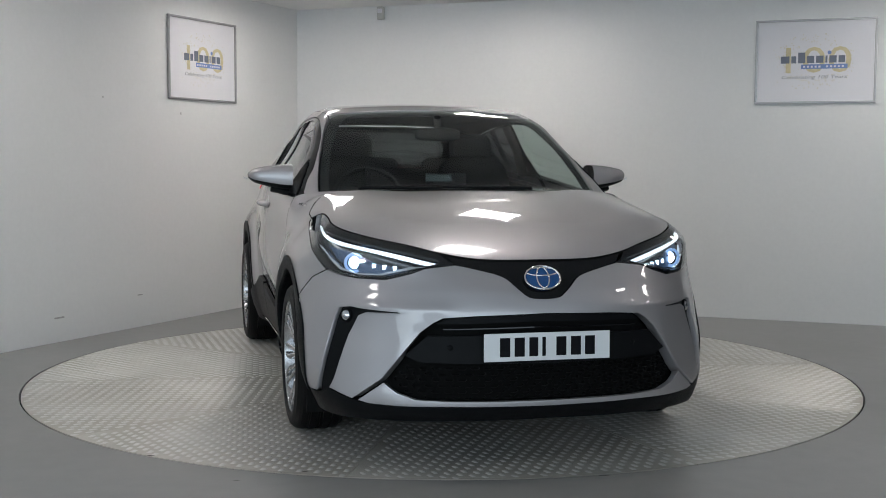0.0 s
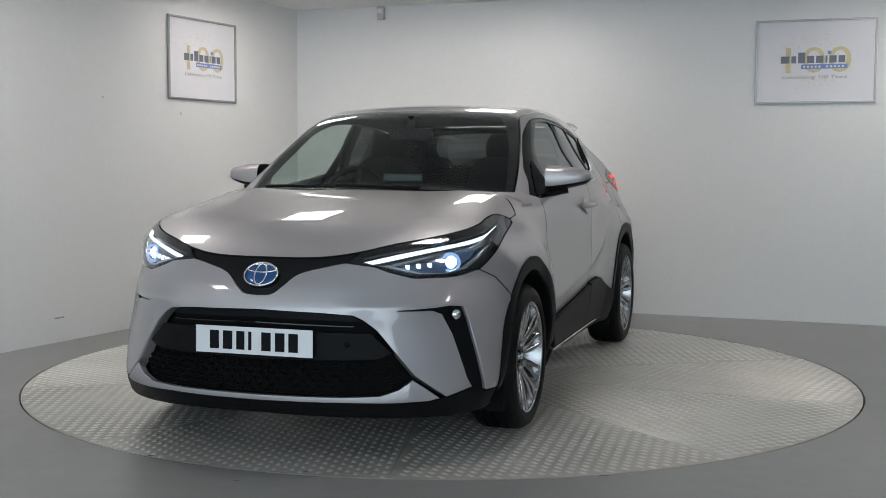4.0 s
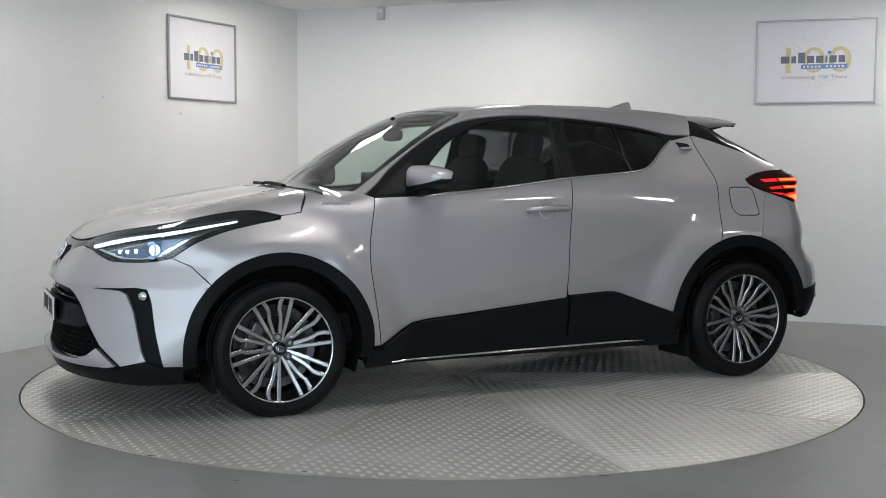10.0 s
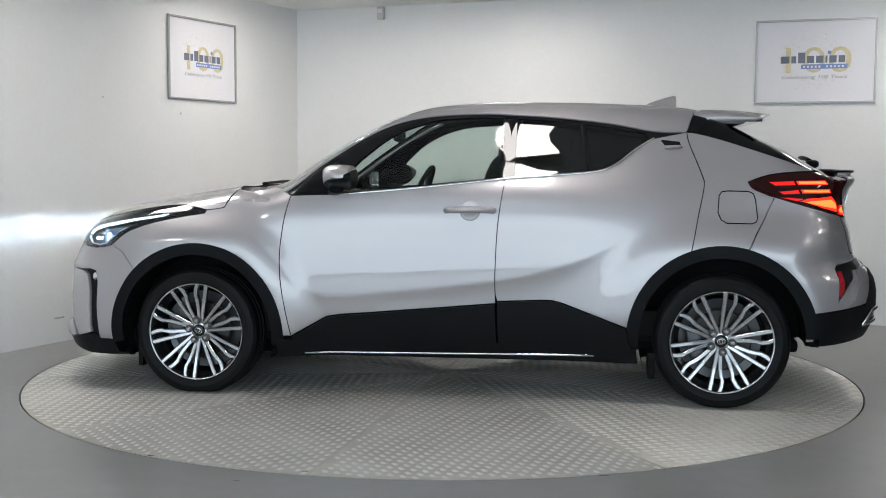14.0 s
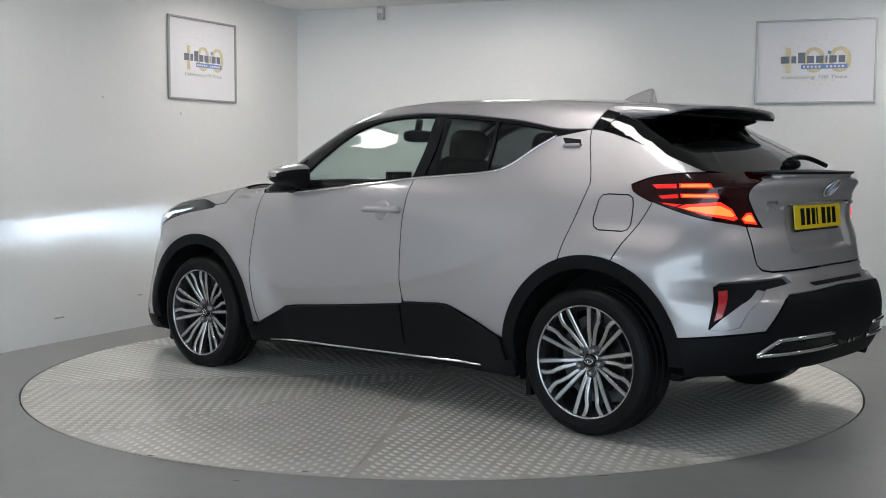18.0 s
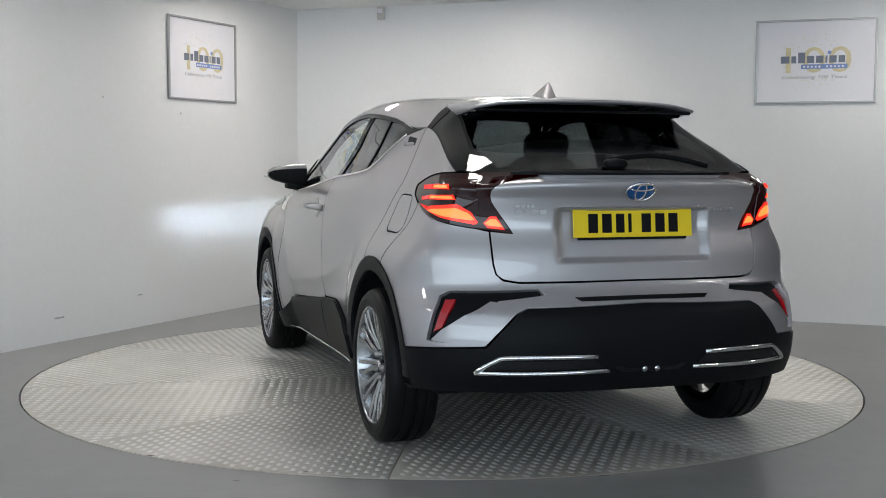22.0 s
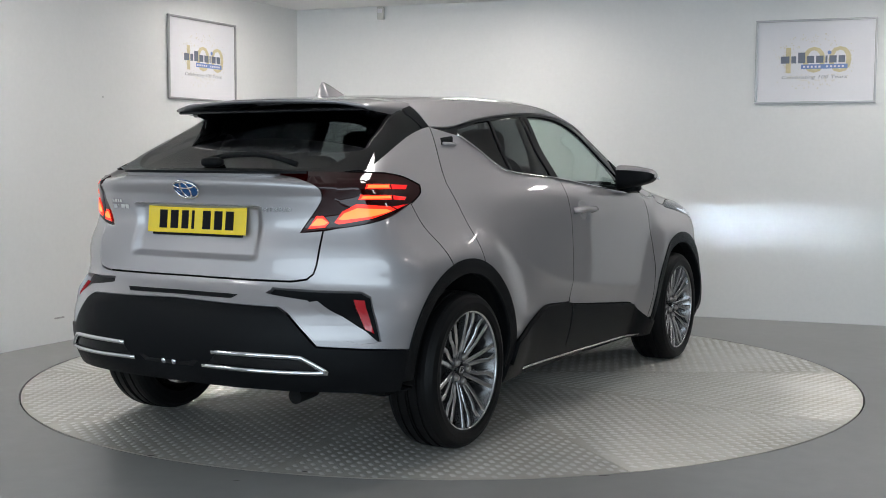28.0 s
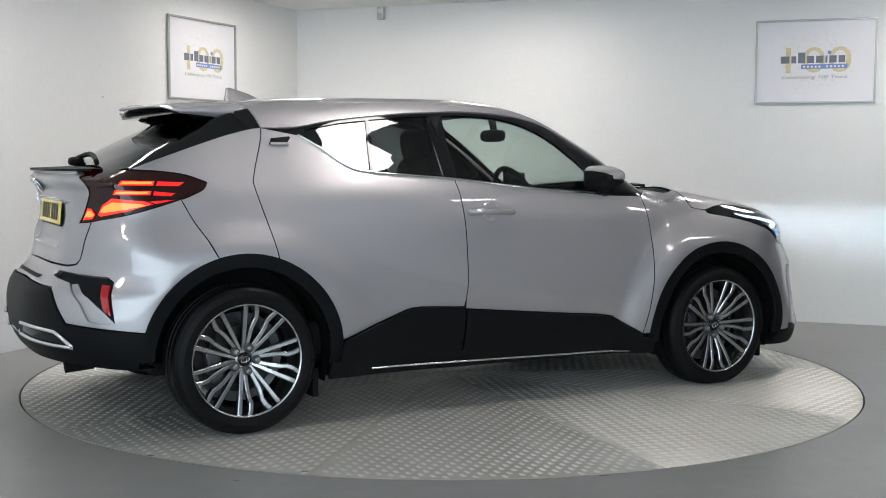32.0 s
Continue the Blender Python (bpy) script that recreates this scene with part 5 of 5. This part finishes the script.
for i in (0, NY):
    for j in range(NX):
        bm.faces.new((top[i][j + 1], top[i][j], low[i][j], low[i][j + 1]) if i else (top[i][j], top[i][j + 1], low[i][j + 1], low[i][j]))
bmesh.ops.recalc_face_normals(bm, faces=bm.faces)
spoiler = part("roof_spoiler", bm, M_PAINT, car, "silver roof spoiler over the rear window", smooth=True)
bm = bmesh.new()
for i in range(22):
    y = -.135 + .27 * i / 21
    box(bm, (-1.602, y - .0045, 1.443), (-1.593, y + .0045, 1.451), m=Matrix.Translation((.012 * (y / .135) ** 2, 0, 0)))
part("brake_light", bm, M_TAIL, spoiler, "row of small brake light cells")
for s in (1, -1):
    bm = bmesh.new()
    rows = []
    for y, sh in ((.42, .02), (.46, 0), (.50, .015)):
        rows.append([bm.verts.new((x + sh, y * s, z)) for x, z in ((-1.24, 1.422), (-1.47, 1.408), (-1.44, 1.388), (-1.38, 1.372 + sh), (-1.29, 1.375 + sh))])
    for a, b in zip(rows, rows[1:]):
        for i in range(5):
            bm.faces.new((a[i], a[(i + 1) % 5], b[(i + 1) % 5], b[i]))
    bm.faces.new(rows[0])
    bm.faces.new(rows[-1][::-1])
    bmesh.ops.recalc_face_normals(bm, faces=bm.faces)
    part("spoiler_foot", bm, M_GLOSS, spoiler, "black side fin under the spoiler")
bm = bmesh.new()
box(bm, (-1.53, -.50, 1.398), (-1.27, .50, 1.412), .006)
part("spoiler_underside", bm, M_GLOSS, spoiler, "gloss black underside")

# wipers
for y0, y1, x0 in ((.30, -.26, 1.10), (-.14, -.54, 1.09)):
    bm = bmesh.new()
    pts = [at("T", x0 + .03 - .05 * t + .0 * t, abs(y0 + (y1 - y0) * t), .008)[0] for t in np.linspace(0, 1, 9)]
    pts = [Vector((p.x, y0 + (y1 - y0) * i / 8, p.z)) for i, p in enumerate(pts)]
    tube(bm, pts, .009, 6)
    part("wiper", bm, M_BLACK, car, "black windscreen wiper", smooth=True)
bm = bmesh.new()
for t0, t1, r in ((0, 1, .012),):
    pts = []
    for t in np.linspace(t0, t1, 11):
        y = .04 - .44 * t
        x = -1.835 + .025 * math.sin(math.pi * t)
        p = at("T", x, abs(y), .022 + .012 * math.sin(math.pi * t))[0]
        pts.append(Vector((p.x, y, p.z)))
    tube(bm, pts, r, 8)
blob(bm, (-1.855, .02, 1.185), (.035, .05, .022))
part("rear_wiper", bm, M_BLACK, car, "black rear wiper", smooth=True)


# ---- plates and badges ----
def number_plate(m, mat, name, label):
    e = bmesh.new()
    box(e, (-.257, -.0545, 0), (.257, .0545, .004), .0015, m=m)
    pl = part(name, e, mat, car, label)
    for x, w in ((-.173, .041), (-.114, .041), (-.057, .036), (-.015, .014), (.056, .041), (.116, .041), (.174, .041)):
        bm = bmesh.new()
        box(bm, (x - w / 2, -.037, .0042), (x + w / 2, .037, .0052), m=m)
        part("plate_bar", bm, M_PRINT, pl)
    bm = bmesh.new()
    box(bm, (-.235, -.064, -.012), (.235, .052, -.001), .004, m=m)
    part("plate_holder", bm, M_BLACK, pl)
    return pl


number_plate(frame_on(Vector((2.262, 0, .478)), Vector((1, 0, .02))), M_NP_W, "number_plate", "white front plate with black bars")
number_plate(frame_on(Vector((-1.976, 0, .955)), Vector((-1, 0, .10))), M_NP_Y, "number_plate", "yellow rear plate with black bars")
panel("plate_recess_lip", "R", both([(0, 1.026), (20.5, 1.024), (22, 1.02), (21.5, 1.013), (0, 1.014)]), M_CHROME, tailgate, off=.004, rim=.008, label="bright strip above the plate")


def emblem(p, n, w, h, name="emblem"):
    m = frame_on(p, n)
    bm = bmesh.new()
    lathe(bm, [(0, .007), (.6, .0065), (.93, .004), (1.0, 0)], 40, m @ Matrix.Diagonal((w, h, 1, 1)))
    e = part(name, bm, M_EMBLEM, car, "blue oval emblem with chrome ovals", smooth=True)
    bm = bmesh.new()
    for rx, ry, cy, r in ((w * .98, h * .98, 0, .0045), (w * .34, h * .86, 0, .0035), (w * .86, h * .34, h * .50, .0035)):
        tube(bm, [m @ Vector((rx * math.cos(q), cy + ry * math.sin(q), .009 - .004 * (abs(math.cos(q)) * rx / w) ** 2)) for q in np.linspace(0, 2 * math.pi, 41)], r, 6)
    part("emblem_ring", bm, M_CHROME, e, smooth=True)


p, n = at("E", 0, .735, .0)
emblem(p, n, .074, .052)
p, n = at("R", 0, 1.085, .004)
emblem(p, n, .063, .044)


def badge(text, chart, u, v, size, width, s=1, flip=False, offx=0.0, slant=.2):
    p, n = at(chart, u, v, .002, s)
    words("badge", text, size, .002, M_BADGE, car, frame_on(p, n), "small bright badge lettering", width=width, slant=slant)


badge("HYBRID", "S", 1.02, .985, .026, .145, 1)
badge("HYBRID", "S", 1.02, .985, .026, .145, -1)
badge("HYBRID", "R", 26, 1.005, .026, .125, -1)
# maker's letters as plain strokes
p, n = at("R", 27.5, 1.005, .003, 1)
m = frame_on(p, n)
bm = bmesh.new()
for x, y, w, h in ((-.055, .020, .016, .012), (-.034, .020, .016, .012), (-.013, .020, .012, .012), (.006, .020, .012, .012), (-.055, -.004, .03, .018), (-.018, .002, .012, .005), (.006, -.004, .030, .018), (.040, -.004, .026, .018)):
    box(bm, (x - .01, y - h / 2, 0), (x - .01 + w, y + h / 2, .003), m=m)
part("badge", bm, M_BADGE, car, "small bright badge strokes")

# ---- cabin ----
bm = bmesh.new()
vs = box(bm, (-1.55, -.74, .30), (1.05, .74, .46), .03)
part("cabin_floor", bm, M_DARK, car)
bm = bmesh.new()
blob(bm, (.80, 0, .86), (.26, .73, .17), power=.6)
part("dashboard", bm, M_DARK, car, "black dashboard", smooth=True)
bm = bmesh.new()
box(bm, (.56, -.10, 1.0), (.575, .12, 1.13), .008, m=pose(0, 0, 0, 0, 0, 0))
part("display", bm, M_GLOSS, car, "central display")
bm = bmesh.new()
m = Matrix.Translation((.36, -.36, .985)) @ Matrix.Rotation(radians(66), 4, "Y")
tube(bm, [m @ Vector((.185 * math.cos(q), .185 * math.sin(q), 0)) for q in np.linspace(0, 2 * math.pi, 33)], .015, 8)
for q in (0, 2.3, -2.3):
    tube(bm, [m @ Vector((.03 * math.cos(q + math.pi), .03 * math.sin(q + math.pi), -.02)), m @ Vector((.18 * math.cos(q + math.pi), .18 * math.sin(q + math.pi), 0))], .016, 6)
blob(bm, m @ Vector((0, 0, -.02)), (.04, .06, .05))
part("steering_wheel", bm, M_DARK, car, "black steering wheel", smooth=True)


def seat(x, y, w, name, back=.60):
    bm = bmesh.new()
    blob(bm, (x + .22, y, .57), (.29, w, .11), power=.55)
    st = part(name, bm, M_CLOTH, car, "black cloth seat", smooth=True)
    bm = bmesh.new()
    blob(bm, (x - .10, y, .60 + back / 2), (.085, w * .95, back / 2 + .03), m=Matrix.Rotation(radians(-14), 4, "Y"), power=.55)
    part("backrest", bm, M_CLOTH, st, smooth=True)
    return st


def headrest(x, y, z, parent, w=.125):
    bm = bmesh.new()
    blob(bm, (x, y, z), (.05, w, .085), m=Matrix.Rotation(radians(-10), 4, "Y"), power=.6)
    h = part("headrest", bm, M_CLOTH, parent, smooth=True)
    for d in (-.055, .055):
        bm = bmesh.new()
        rod(bm, (x + .02, y + d, z - .17), (x + .005, y + d, z - .05), .006, 8)
        part("headrest_post", bm, M_CHROME, parent, "chrome post")


for y in (.36, -.36):
    st = seat(-.05, y, .24, "front_seat")
    headrest(-.24, y, 1.27, st)
rs = seat(-.95, 0, .62, "rear_seat", .52)
for y in (.38, 0, -.38):
    headrest(-1.16, y, 1.13, rs, .11)
bm = bmesh.new()
blob(bm, (.42, 0, 1.335), (.022, .125, .035), power=.6)
rod(bm, (.43, 0, 1.36), (.41, 0, 1.43), .02, 10)
part("rear_view_mirror", bm, M_DARK, car, "interior mirror", smooth=True)
for s in (1, -1):
    bm = bmesh.new()
    tube(bm, [(-.27, .70 * s, 1.10), (-.27, .665 * s, 1.25), (-.28, .60 * s, 1.40)], .05, 8, .5, up=(0, 1, 0))
    part("centre_pillar_lining", bm, M_DARK, car, smooth=True)


# ---- what moves: the table turns clockwise and carries the car ----
def motions():
    table_rows, car_rows = [], []
    for i in range(33):
        a = spin(i)
        r = radians(a)
        table_rows.append((float(i), pose(0, 0, 0, 0, 0, a)))
        car_rows.append((float(i), pose(OFFX * math.cos(r) - OFFY * math.sin(r), OFFX * math.sin(r) + OFFY * math.cos(r), 0.002, 0, 0, a)))
    walk(table, table_rows)
    walk(car, car_rows)


motions()
